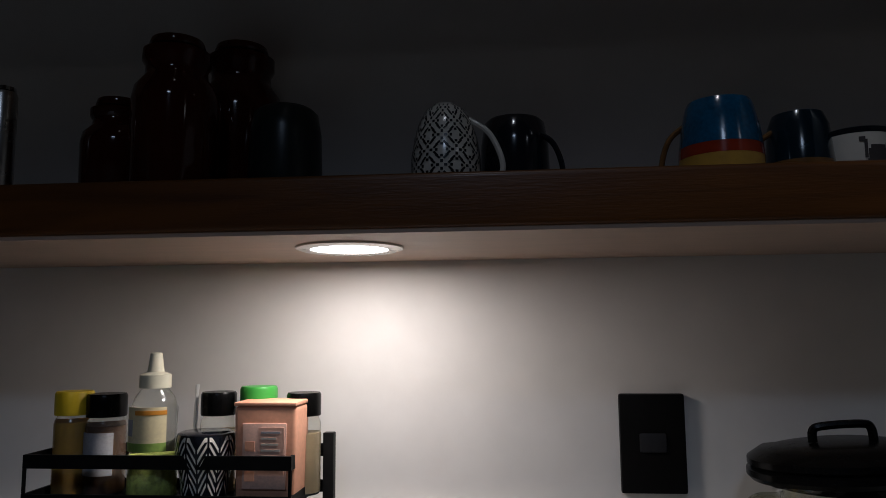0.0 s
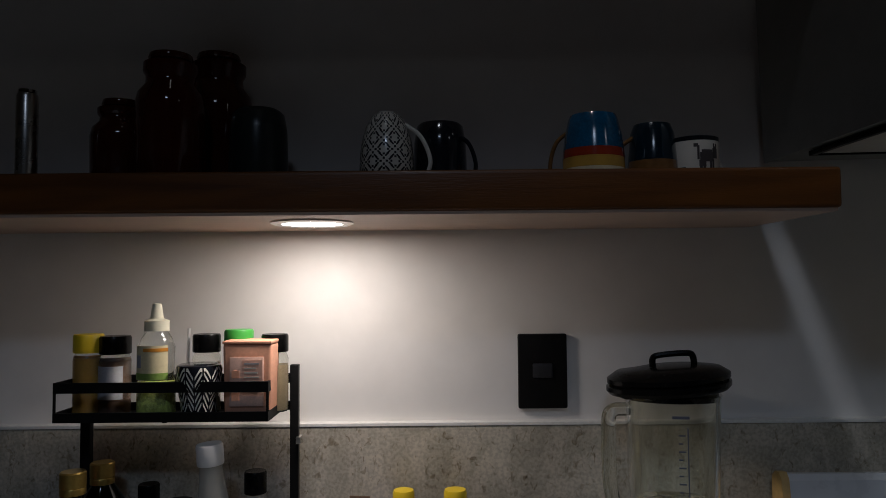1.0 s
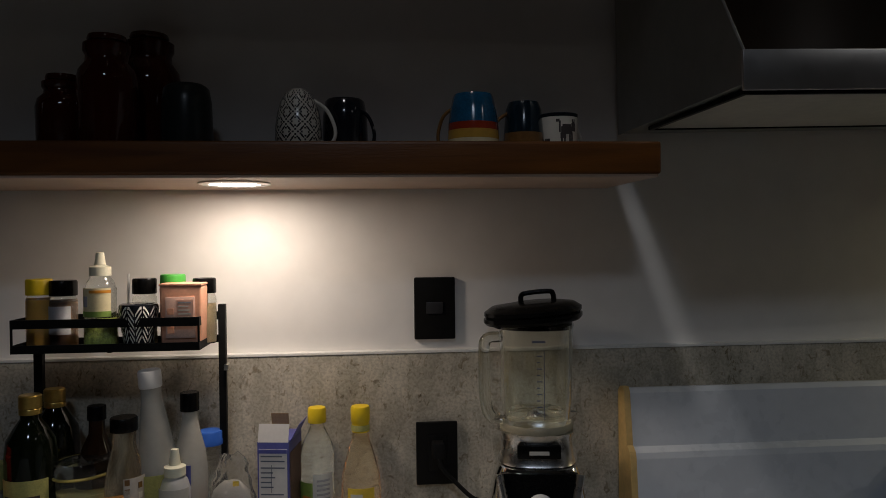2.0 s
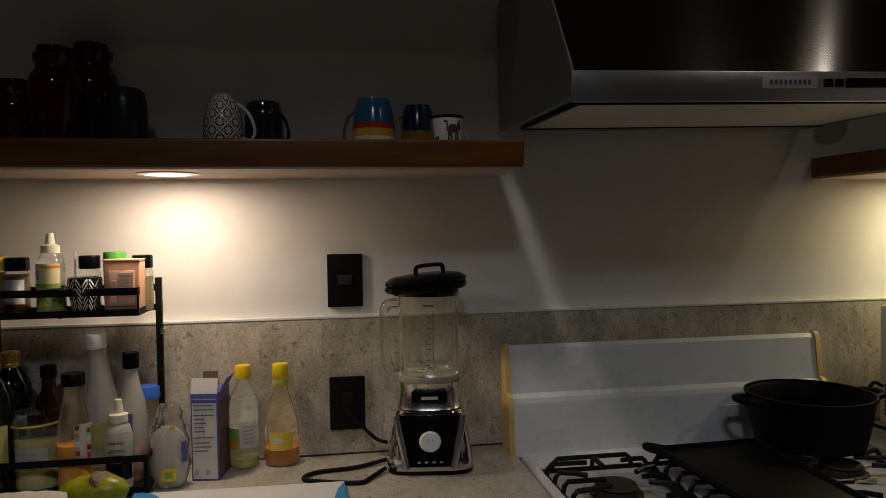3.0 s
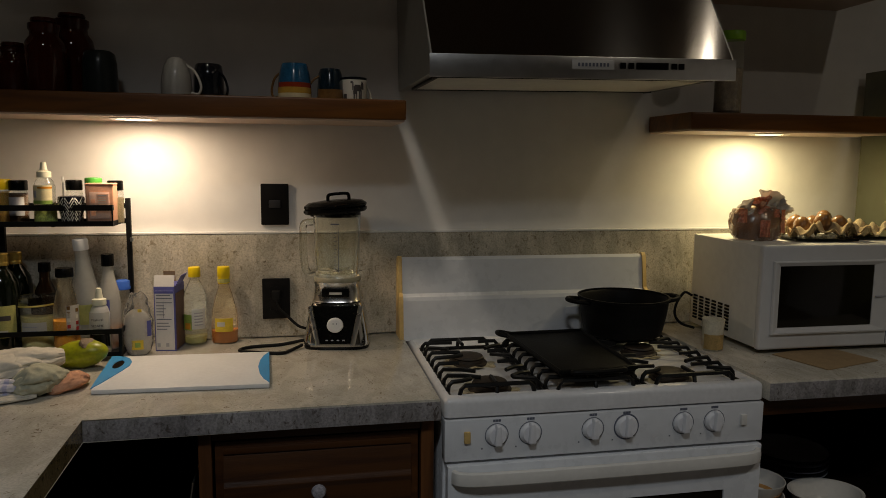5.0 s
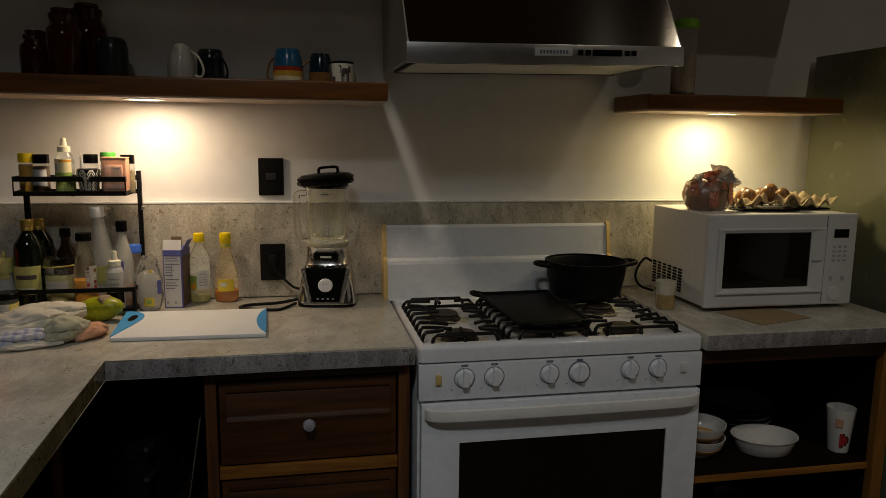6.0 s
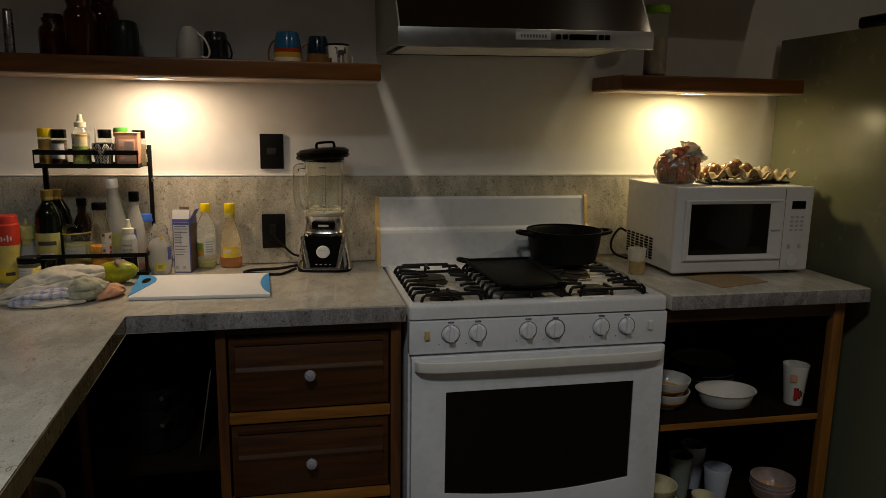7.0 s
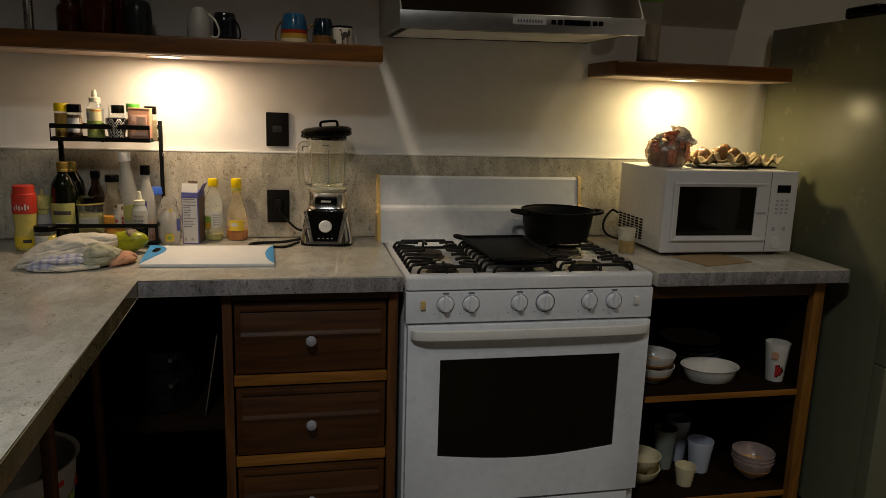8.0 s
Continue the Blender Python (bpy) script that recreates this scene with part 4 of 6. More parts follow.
# ---- blender ----
def blender_jug():
    b = thing("blender", (0.353, -0.108, CT), "chrome kitchen blender with a glass jug and black lid", "blender", turn=-8)
    b.scale = (1.09, 1.09, 1.0)

    def square(r, z, k, off=0.0):
        pts = []
        for i in range(48):
            a = 2 * math.pi * i / 48
            c, s = math.cos(a), math.sin(a)
            q = (abs(c) ** k + abs(s) ** k) ** (-1 / k)
            pts.append((r * q * c, r * q * s * 0.95 + off, z))
        return pts

    def loft(rows):
        bm = bmesh.new()
        rings = [[bm.verts.new(p) for p in row] for row in rows]
        for a, c in zip(rings, rings[1:]):
            for i in range(len(a)):
                j = (i + 1) % len(a)
                bm.faces.new((a[i], a[j], c[j], c[i]))
        bm.faces.new(rings[0])
        bm.faces.new(rings[-1])
        return bm
    part("foot_ring", loft([square(0.080, 0, 5), square(0.081, 0.008, 5)]), BLACK, b)
    part("base", loft([square(0.081, 0.0085, 5), square(0.080, 0.02, 5), square(0.074, 0.06, 5), square(0.066, 0.105, 5), square(0.061, 0.120, 4), square(0.055, 0.123, 4)]), CHROME, b, "mirror chrome base")
    # black trapezium front with a dial
    fr = bmesh.new()
    rows = []
    for z, w in ((0.018, 0.040), (0.05, 0.046), (0.085, 0.053), (0.116, 0.058)):
        y = -(0.079 - (z - 0.018) * 0.17) * 0.95
        rows.append([fr.verts.new((x * w, y - d, z)) for x, d in ((-1, -0.006), (-1, 0.004), (-0.4, 0.006), (0.4, 0.006), (1, 0.004), (1, -0.006))])
    for a, c in zip(rows, rows[1:]):
        for i in range(5):
            fr.faces.new((a[i], a[i + 1], c[i + 1], c[i]))
    fr.faces.new(rows[0])
    fr.faces.new(rows[-1])
    face = part("control_face", fr, BLACK, b, "glossy black control face")
    for sx in (-1, 1):
        part("side_bar", tube([(sx * 0.042, -0.081, 0.016), (sx * 0.0555, -0.072, 0.084), (sx * 0.061, -0.065, 0.116)], 0.0065, 10), SATIN, face, "satin metal edge bar")
    dial = part("dial", lathe([(0, 0), (0.020, 0), (0.0195, 0.006), (0.017, 0.0085), (0, 0.009)], 32), WHITEP, face, "round pale dial")
    dial.matrix_basis = pose(0, -0.078, 0.068, 84, 0, 0)
    for dx in (-0.004, 0.004):
        part("mark", slab((dx - 0.001, 0.003, 0.009), (dx + 0.001, 0.006, 0.0095)), MARK, dial, smooth=False)
    for dx in (-0.02, -0.007, 0.007, 0.02):
        part("mark", slab((dx - 0.003, -0.0845, 0.027), (dx + 0.003, -0.080, 0.029)), LABELGREY, face, smooth=False)
    collar = part("collar", loft([square(0.060, 0.1235, 3.2), square(0.057, 0.130, 3.2), square(0.055, 0.166, 3.0), square(0.058, 0.176, 3.0)]), SATIN, b, "satin metal collar")
    plate = part("name_plate", slab((-0.033, -0.060, 0.139), (0.033, -0.050, 0.161), 0.002), BLACK, collar, "small black name plate")
    part("bar", slab((-0.015, -0.0612, 0.146), (0.015, -0.0595, 0.152)), PAPER, plate, smooth=False)
    # jug
    out = [(0.046, 0.177), (0.049, 0.184), (0.053, 0.197), (0.0555, 0.23), (0.057, 0.30), (0.0585, 0.350), (0.0600, 0.357)]
    shell = [square(r, z, 2.9) for r, z in out] + [square(r - 0.0050, z, 2.9) for r, z in reversed(out[2:])] + [square(0.047, 0.206, 2.6), square(0.040, 0.199, 2.4), square(0.02, 0.195, 2)]
    jug = part("jug", loft(shell), JUGGLASS, b, "clear glass jug")
    jug.visible_shadow = False
    part("gasket", lathe([(0.052, 0.1762), (0.0575, 0.1762), (0.0585, 0.1825), (0.0555, 0.1880), (0.0535, 0.1880), (0.0525, 0.182)], 40), SEAL, b, "cloudy rubber sealing ring")
    h = curve_points([(-0.058, -0.012, 0.335), (-0.079, -0.016, 0.330), (-0.082, -0.017, 0.29), (-0.080, -0.017, 0.225), (-0.071, -0.015, 0.197), (-0.056, -0.012, 0.195)], 7)
    hd = part("jug_handle", tube(h, 0.0095, 12), JUGGLASS, b, "clear glass handle")
    hd.visible_shadow = False
    part("blade_hub", lathe([(0, 0.1955), (0.018, 0.1955), (0.014, 0.202), (0.006, 0.208), (0, 0.209)], 16), SATIN, b)
    for a in range(4):
        bl = part("blade", slab((0, -0.004, 0.206), (0.028, 0.004, 0.2075)), SATIN, b, smooth=False)
        bl.matrix_basis = pose(0, 0, 0, 0, 12 * (-1) ** a, 90 * a + 20)
    for i in range(10):
        part("scale_mark", slab((-0.003, -0.0650, 0.215 + i * 0.0105), (0.002 + 0.003 * (i % 2), -0.0625, 0.2166 + i * 0.0105)), MARK, jug, smooth=False)
    part("scale_mark", slab((0.0075, -0.0650, 0.205), (0.0086, -0.0622, 0.32)), MARK, jug, smooth=False)
    part("scale_mark", slab((-0.010, -0.0655, 0.332), (0.010, -0.0630, 0.3355)), MARK, jug, smooth=False)
    lid = bmesh.new()
    lathe([(0, 0.350), (0.058, 0.350), (0.058, 0.358), (0.070, 0.360), (0.074, 0.365), (0.074, 0.371), (0.070, 0.373), (0.073, 0.376), (0.073, 0.382), (0.062, 0.390), (0.04, 0.394), (0, 0.395)], 44, bm=lid)
    for v in lid.verts:
        v.co.z += (v.co.x * 0.09 if v.co.z > 0.352 else 0)
        if v.co.x < -0.05:
            v.co.x -= 0.008
    ld = part("lid", lid, BLACK, b, "ribbed black rubber lid")
    part("lid_handle", tube(curve_points([(-0.022, 0, 0.387), (-0.022, 0, 0.404), (-0.012, 0, 0.409), (0.02, 0, 0.412), (0.028, 0, 0.408), (0.030, 0, 0.391)], 5), 0.0042, 8), BLACK, ld)


# ---- counter things ----
def cutting_board():
    c = thing("cutting_board", (0, 0, CT), "white plastic cutting board with blue ends", "cutting board")
    A, B, C, D = (-0.187, -0.478), (0.183, -0.492), (0.172, -0.215), (-0.205, -0.205)
    z0, z1 = 0.0005, 0.0105

    def lerp(p, q, k):
        return (p[0] + (q[0] - p[0]) * k, p[1] + (q[1] - p[1]) * k)
    part("plate", prism([A, B, C, D], z0, z1, "z", 0.003), BOARD, c)
    # right end: thin blue lens, left end: blue grip with a slot
    lens = [lerp(B, C, 0.03), lerp(B, C, 0.97)] + [tuple(Vector(lerp(B, C, k)) - Vector((0.026 * math.sin(math.pi * k) ** 0.8, 0))) for k in (0.85, 0.7, 0.5, 0.3, 0.15)]
    part("end_grip", prism(lens, z1 - 0.002, z1 + 0.0012, "z"), BOARDB, c, "blue end strip", smooth=False)
    bm = bmesh.new()
    edge = [Vector(lerp(A, D, k)) for k in (0.03, 0.18, 0.33, 0.48, 0.63, 0.78, 0.90, 0.985)]
    wide = [(0.985, 0.012), (0.95, 0.030), (0.88, 0.044), (0.78, 0.052), (0.66, 0.052), (0.52, 0.042), (0.40, 0.032), (0.28, 0.022), (0.16, 0.012)]
    out = [(p.x - 0.002, p.y) for p in edge] + [(lerp(A, D, k)[0] + w2, lerp(A, D, k)[1]) for k, w2 in wide]
    n = len(out)
    slot = []
    mid = Vector(lerp(A, D, 0.70)) + Vector((0.025, 0))
    for p in out:
        d = Vector(p) - mid
        a = math.atan2(d.y / 0.07, d.x / 0.03)
        slot.append((mid.x + 0.0115 * math.cos(a), mid.y + 0.036 * math.sin(a)))
    rings = [[bm.verts.new((p[0], p[1], z)) for p in ps] for ps, z in ((out, z1 - 0.001), (out, z1 + 0.002), (slot, z1 + 0.002), (slot, z1 + 0.0003))]
    for a, b in zip(rings, rings[1:]):
        for i in range(n):
            bm.faces.new((a[i], a[(i + 1) % n], b[(i + 1) % n], b[i]))
    g = part("end_grip", bm, BOARDB, c, "blue end grip with a slot")
    # A near-black plate stands in for the shade down the slot.
    part("grip_hole", prism(slot, z1 - 0.001, z1 + 0.0008, "z"), SHADEDIN, g, smooth=False)


def fruit():
    f = thing("green_fruit", (-0.262, -0.256, CT), "yellow-green papaya with a dry brown top", "fruit")
    bm = lathe([(0, -0.062), (0.014, -0.059), (0.026, -0.046), (0.033, -0.022), (0.034, 0.005), (0.029, 0.030), (0.018, 0.050), (0.008, 0.058), (0, 0.060)], 28)
    o = part("flesh", bm, FRUIT, f)
    o.matrix_basis = pose(0, 0, 0.0335, 0, 80, -16) @ Matrix.Diagonal((1, 1, 1.08, 1))
    s = lumpy([(0, 0), (0.020, 0.0), (0.021, 0.005), (0.014, 0.010), (0.005, 0.013), (0, 0.013)], 18, 0.005, 90, 3)
    part("stem_end", s, STEM, f, "papery brown stem end").matrix_basis = pose(0.014, -0.010, 0.058, 18, 14, 0)


def towel():
    """Dish towels thrown down in a soft bundle: flattened rolls of cloth with folds running along them."""
    def roll(spine, wide, high, seed, pleats, deep, n=72, m=60):
        bm = bmesh.new()
        pts = curve_points(spine, m // (len(spine) - 1))
        rings = []
        last = len(pts) - 1
        for i, p in enumerate(pts):
            d = (pts[min(last, i + 1)] - pts[max(0, i - 1)])
            side = Vector((d.y, -d.x, 0)).normalized()
            u = i / last
            swell = max(0.06, math.sin(math.pi * min(1, max(0, 0.04 + 0.92 * u))) ** 0.42)
            swell *= 1 + 0.16 * noise.noise(Vector((u * 3.2, seed, 0.3)))
            ring = []
            for j in range(n):
                a = 2 * math.pi * j / n
                drift = 0.9 * noise.noise(Vector((u * 2.6, math.cos(a), math.sin(a) + seed)))
                crease = 1 - abs(math.sin(0.5 * pleats * a + 2.2 * drift + 2.6 * u + seed)) ** 0.38
                lump = noise.noise(Vector((u * 5 + seed, 1.5 * math.cos(a), 1.5 * math.sin(a))))
                small = noise.noise(Vector((u * 16 + seed, 5 * math.cos(a), 5 * math.sin(a))))
                ridge = 1 - abs(noise.noise(Vector((u * 6.5 + seed, 2.2 * math.cos(a + u), 2.2 * math.sin(a + u))))) * 2.2
                k = swell * (1 - deep * crease + 0.14 * lump + 0.09 * (ridge - 0.5) + 0.04 * small)
                z = p.z + high * k * math.sin(a)
                ring.append(bm.verts.new((p.x + side.x * wide * k * math.cos(a), p.y + side.y * wide * k * math.cos(a), max(z, 0.0012 + 0.0004 * (j % 3)))))
            rings.append(ring)
        for a, b in zip(rings, rings[1:]):
            for j in range(n):
                bm.faces.new((a[j], a[(j + 1) % n], b[(j + 1) % n], b[j]))
        bm.faces.new(rings[0])
        bm.faces.new(rings[-1])
        return bm
    t = thing("dish_towel", (0, 0, CT), "crumpled cream dish towels with a blue striped hem", "towel")
    part("cream_towel", roll([(-0.495, -0.452, 0.018), (-0.43, -0.425, 0.036), (-0.35, -0.388, 0.050), (-0.272, -0.355, 0.056)], 0.062, 0.036, 2.0, 4, 0.26), CLOTH, t)
    part("cream_towel", roll([(-0.500, -0.478, 0.012), (-0.44, -0.462, 0.026), (-0.37, -0.430, 0.044), (-0.305, -0.400, 0.052)], 0.040, 0.029, 6.3, 4, 0.34), CLOTH, t)
    part("towel_hem", roll([(-0.468, -0.500, 0.010), (-0.42, -0.498, 0.016), (-0.362, -0.478, 0.022), (-0.325, -0.462, 0.022)], 0.034, 0.022, 11.0, 6, 0.40), BLUECL, t, "pale hem with blue stripes")
    part("under_fold", roll([(-0.455, -0.505, 0.006), (-0.38, -0.508, 0.007), (-0.29, -0.482, 0.007)], 0.026, 0.010, 21.0, 4, 0.2), CLOTH, t)
    part("sage_cloth", roll([(-0.345, -0.470, 0.018), (-0.312, -0.456, 0.028), (-0.275, -0.432, 0.030), (-0.248, -0.408, 0.022)], 0.046, 0.032, 14.0, 4, 0.34), SAGE, t, "sage green cloth")
    part("peach_cloth", roll([(-0.268, -0.468, 0.008), (-0.247, -0.440, 0.018), (-0.232, -0.405, 0.018), (-0.225, -0.380, 0.010)], 0.028, 0.017, 17.0, 3, 0.12), PEACH, t, "peach orange cloth")


def capped(name, at, label, category, body, material, cap, capmat, extra=(), group="", caplabel="", n=28, inside=None, squash=(1, 1)):
    """A bottle or jar: a turned body, a turned cap with ribs, and labels."""
    b = thing(name, at, label, category, group)
    o = part("body", lathe([(0, body[0][1])] + list(body) + [(0, body[-1][1])], n, squash), material, b)
    if "Transmission Weight" in material.node_tree.nodes["Principled BSDF"].inputs and material.node_tree.nodes["Principled BSDF"].inputs["Transmission Weight"].default_value > 0.3:
        o.visible_shadow = False
    if inside:
        prof, im = inside
        part("contents", lathe([(0, prof[0][1])] + list(prof) + [(0, prof[-1][1])], n, squash), im, b)
    c = bmesh.new()
    lathe([(0, cap[0][1])] + list(cap) + [(0, cap[-1][1])], 36, bm=c)
    part("cap", c, capmat, b, caplabel)
    for nm, z0, z1, a0, a1, r, m, lb in extra:
        part(nm, patch(r, z0, z1, a0, a1, squash=squash), m, b, lb)
    return b


def counter_bottles():
    oil = capped("oil_bottle", (-0.028, -0.056, CT), "clear plastic oil bottle with a yellow cap", "bottle",
                 [(0.024, 0.0), (0.029, 0.005), (0.030, 0.03), (0.0285, 0.045), (0.030, 0.06), (0.0285, 0.075), (0.030, 0.09), (0.0285, 0.105), (0.030, 0.12), (0.027, 0.145), (0.016, 0.168), (0.012, 0.178), (0.012, 0.184)], PET,
                 [(0.0155, 0.184), (0.016, 0.187), (0.016, 0.206), (0.0145, 0.210), (0.006, 0.211)], YELLOW,
                 [("front_label", 0.045, 0.10, -100, -30, 0.0306, FROST, "pale product label"), ("green_label", 0.042, 0.085, -165, -102, 0.0306, LABELG, "green printed label")],
                 inside=([(0.022, 0.003), (0.027, 0.006), (0.0275, 0.022)], OILM))
    part("orange_print", patch(0.0311, 0.045, 0.062, -140, -108), ORANGE, oil)
    for i in range(5):
        part("print_bar", patch(0.0311, 0.055 + i * 0.008, 0.0585 + i * 0.008, -88, -45), LABELGREY, oil)
    syr = capped("syrup_bottle", (0.048, -0.056, CT), "amber syrup bottle with a yellow cap and label", "bottle",
                 [(0.032, 0.0), (0.035, 0.004), (0.0355, 0.04), (0.034, 0.085), (0.027, 0.115), (0.020, 0.14), (0.0145, 0.155), (0.0135, 0.17)], SYRUPHAZE,
                 [(0.0155, 0.165), (0.0155, 0.182), (0.0168, 0.184), (0.017, 0.206), (0.0155, 0.210), (0.006, 0.211)], YELLOW,
                 [("front_label", 0.035, 0.072, -128, -50, 0.0362, LABELY, "yellow label with print")],
                 inside=([(0.031, 0.003), (0.0335, 0.006), (0.0338, 0.036)], SYRUP), squash=(1, 0.8))
    part("print_bar", patch(0.0368, 0.050, 0.062, -118, -85, squash=(1, 0.8)), PAPER, syr)
    part("neck_band", patch(0.0159, 0.168, 0.178, -170, -10), LABELO, syr)


def carton():
    b = thing("food_carton", (-0.120, -0.128, CT), "open white and blue cardboard food carton", "carton", turn=-8)
    w, d, h = 0.053, 0.085, 0.172
    part("box", slab((0, 0, 0), (w, d, h), 0.001), BOXB, b)
    f = part("front_panel", slab((0.003, -0.0012, 0.004), (w - 0.003, 0, h - 0.012)), BOXW, b, "white nutrition panel", smooth=False)
    part("side_panel", slab((w, 0.006, 0.004), (w + 0.0012, d - 0.006, h - 0.02)), BOXO, b, "brown printed side", smooth=False)
    for z, x0, x1 in ((0.147, 0.006, 0.036), (0.139, 0.006, 0.040), (0.128, 0.006, 0.022), (0.128, 0.026, 0.040), (0.120, 0.006, 0.020), (0.112, 0.006, 0.024), (0.104, 0.006, 0.018), (0.096, 0.006, 0.021), (0.084, 0.006, 0.038), (0.074, 0.006, 0.030), (0.066, 0.006, 0.034), (0.058, 0.006, 0.026)):
        part("bar", slab((x0, -0.0017, z), (x1 + 0.006, -0.0010, z + 0.0021)), MARK, f, smooth=False)
    part("header", slab((0.003, -0.0017, 0.153), (w - 0.003, -0.0010, 0.1598)), BOXB, f, "blue printed header", smooth=False)
    part("rule", slab((0.0235, -0.0017, 0.088), (0.0243, -0.0010, 0.134)), MARK, f, smooth=False)
    for x in (0.006, 0.028):
        part("square", slab((x, -0.0017, 0.012), (x + 0.008, -0.0010, 0.022)), LABELGREY, f, smooth=False)
    fl = slab((0.001, 0, 0), (w - 0.001, 0.0012, 0.03))
    part("flap", fl, BOXW, b, "white top flap", smooth=False).matrix_basis = pose(0, 0.0, h - 0.001, -16, 0, 0)
    fl = slab((0, 0, 0), (0.0012, d * 0.6, 0.032))
    part("flap", fl, BOXB, b, "blue side flap", smooth=False).matrix_basis = pose(w, 0.01, h - 0.001, 0, 28, 0)
    fl = slab((0.001, 0, 0), (w * 0.6, 0.0012, 0.03))
    part("flap", fl, CARD, b, "raw brown back flap", smooth=False).matrix_basis = pose(0, d - 0.002, h - 0.001, 10, 0, 0)


def bag():
    b = thing("plastic_bag", (-0.158, -0.150, CT), "crumpled clear plastic bag of white sugar", "bag")
    core = lumpy([(0, 0.001), (0.020, 0.001), (0.027, 0.010), (0.0315, 0.030), (0.032, 0.060), (0.030, 0.085), (0.024, 0.104), (0.012, 0.116), (0, 0.118)], 36, 0.004, 40, 7.5, (1, 0.62))
    part("sugar", core, CROCK, b, "white sugar inside")
    bm = lumpy([(0, 0), (0.022, 0.0), (0.030, 0.010), (0.035, 0.025), (0.0365, 0.045), (0.0365, 0.065), (0.035, 0.085), (0.033, 0.10), (0.030, 0.115), (0.027, 0.128), (0.024, 0.14), (0.019, 0.153), (0.010, 0.160), (0, 0.158)], 60, 0.008, 52, 1.5, (1, 0.68))
    for v in bm.verts:
        k = max(0.0, v.co.z - 0.09)
        v.co.y *= 1 - 9 * k
        v.co.z += 0.10 * k * noise.noise(Vector((v.co.x * 60, 3.1, 0.4)))
    part("film", bm, BAG, b)
    part("sticker", patch(0.0355, 0.018, 0.042, -105, -60, squash=(1, 0.74), thick=0.001), LABELY, b, "yellow sticker")
    part("sticker", patch(0.0368, 0.024, 0.036, -92, -72, squash=(1, 0.76), thick=0.001), LABELG, b)
    part("sticker", patch(0.0335, 0.112, 0.120, -80, -62, squash=(0.9, 0.46), thick=0.001), LABELY, b, "yellow printed corner")
    part("sticker", patch(0.0362, 0.050, 0.090, -42, -18, squash=(1, 0.72), thick=0.001), BOXB, b, "violet printed edge")


wall_plates()
power_cord()
blender_jug()
cutting_board()
fruit()
towel()
counter_bottles()
carton()
bag()


# ---- wire rack ----
RX0, RX1 = -0.490, -0.190


def rack():
    r = thing("spice_rack", (0, 0, 0), "two-tier black metal spice rack standing on the counter", "rack")
    part("post", slab((RX1, -0.083, CT), (RX1 + 0.012, -0.071, 1.302), 0.001), BLACKM, r)
    part("post", slab((RX0 - 0.002, -0.083, CT), (RX0 + 0.012, -0.071, 1.245), 0.001), BLACKM, r)
    part("clip", slab((RX1 + 0.010, -0.090, 1.190), (RX1 + 0.017, -0.070, 1.200), 0.001), SATIN, r, "small bright clip")
    for z0, z1 in ((1.275, 1.289), (1.236, 1.249)):
        bm = slab((RX0, -0.162, z0), (RX1 - 0.012, -0.159, z1))
        slab((RX0, -0.159, z0), (RX0 + 0.003, -0.071, z1), bm=bm)
        slab((RX1 - 0.015, -0.159, z0), (RX1 - 0.012, -0.071, z1), bm=bm)
        slab((RX0, -0.074, z0), (RX1, -0.071, z1), bm=bm)
        part("rail", bm, BLACKM, r, smooth=False)
    for x in (RX0 + 0.0015, RX1 - 0.0135):
        part("upright", tube([(x, -0.1605, 1.249), (x, -0.1605, 1.275)], 0.002, 6), BLACKM, r)
    part("tray", slab((RX0 + 0.003, -0.159, 1.2362), (RX1 - 0.015, -0.074, 1.2380)), BLACKM, r, smooth=False)
    part("cross_bar", slab((-0.345, -0.159, 1.2345), (-0.339, -0.074, 1.236)), BLACKM, r, smooth=False)
    for z0, z1 in ((0.972, 0.984), (0.916, 0.926)):
        bm = slab((RX0, -0.202, z0), (RX1 + 0.006, -0.199, z1))
        slab((RX0, -0.199, z0), (RX0 + 0.003, -0.071, z1), bm=bm)
        slab((RX1 + 0.003, -0.199, z0), (RX1 + 0.006, -0.083, z1), bm=bm)
        part("rail", bm, BLACKM, r, smooth=False)
    part("tray", slab((RX0 + 0.003, -0.199, 0.916), (RX1 + 0.003, -0.084, 0.919)), BLACKM, r, smooth=False)
    for x in (RX0, RX1 - 0.001):
        part("leg", slab((x, -0.206, CT), (x + 0.008, -0.1975, 0.985), 0.001), BLACKM, r)


def spice_jar(x, y, h, r, label, capmat, fillmat, lab=None, fill=0.6):
    extra = []
    if lab:
        extra.append(("label", h * 0.2, h * 0.62, -150, -40, r + 0.0004, lab, ""))
    jar = capped("spice_jar", (x, y, 1.2387), label, "jar",
                  [(r * 0.93, 0), (r, 0.003), (r, h * 0.68), (r * 0.95, h * 0.72), (r * 0.85, h * 0.75), (r * 0.85, h * 0.78)], PET,
                  [(r * 0.98, h * 0.77), (r * 1.0, h * 0.785), (r * 1.0, h * 0.975), (r * 0.93, h), (r * 0.5, h + 0.0005)], capmat, extra, "spices on the rack",
                  inside=([(r * 0.9, 0.002), (r * 0.93, 0.004), (r * 0.93, h * fill)], fillmat))
    jar.children[0].visible_shadow = True
    return jar


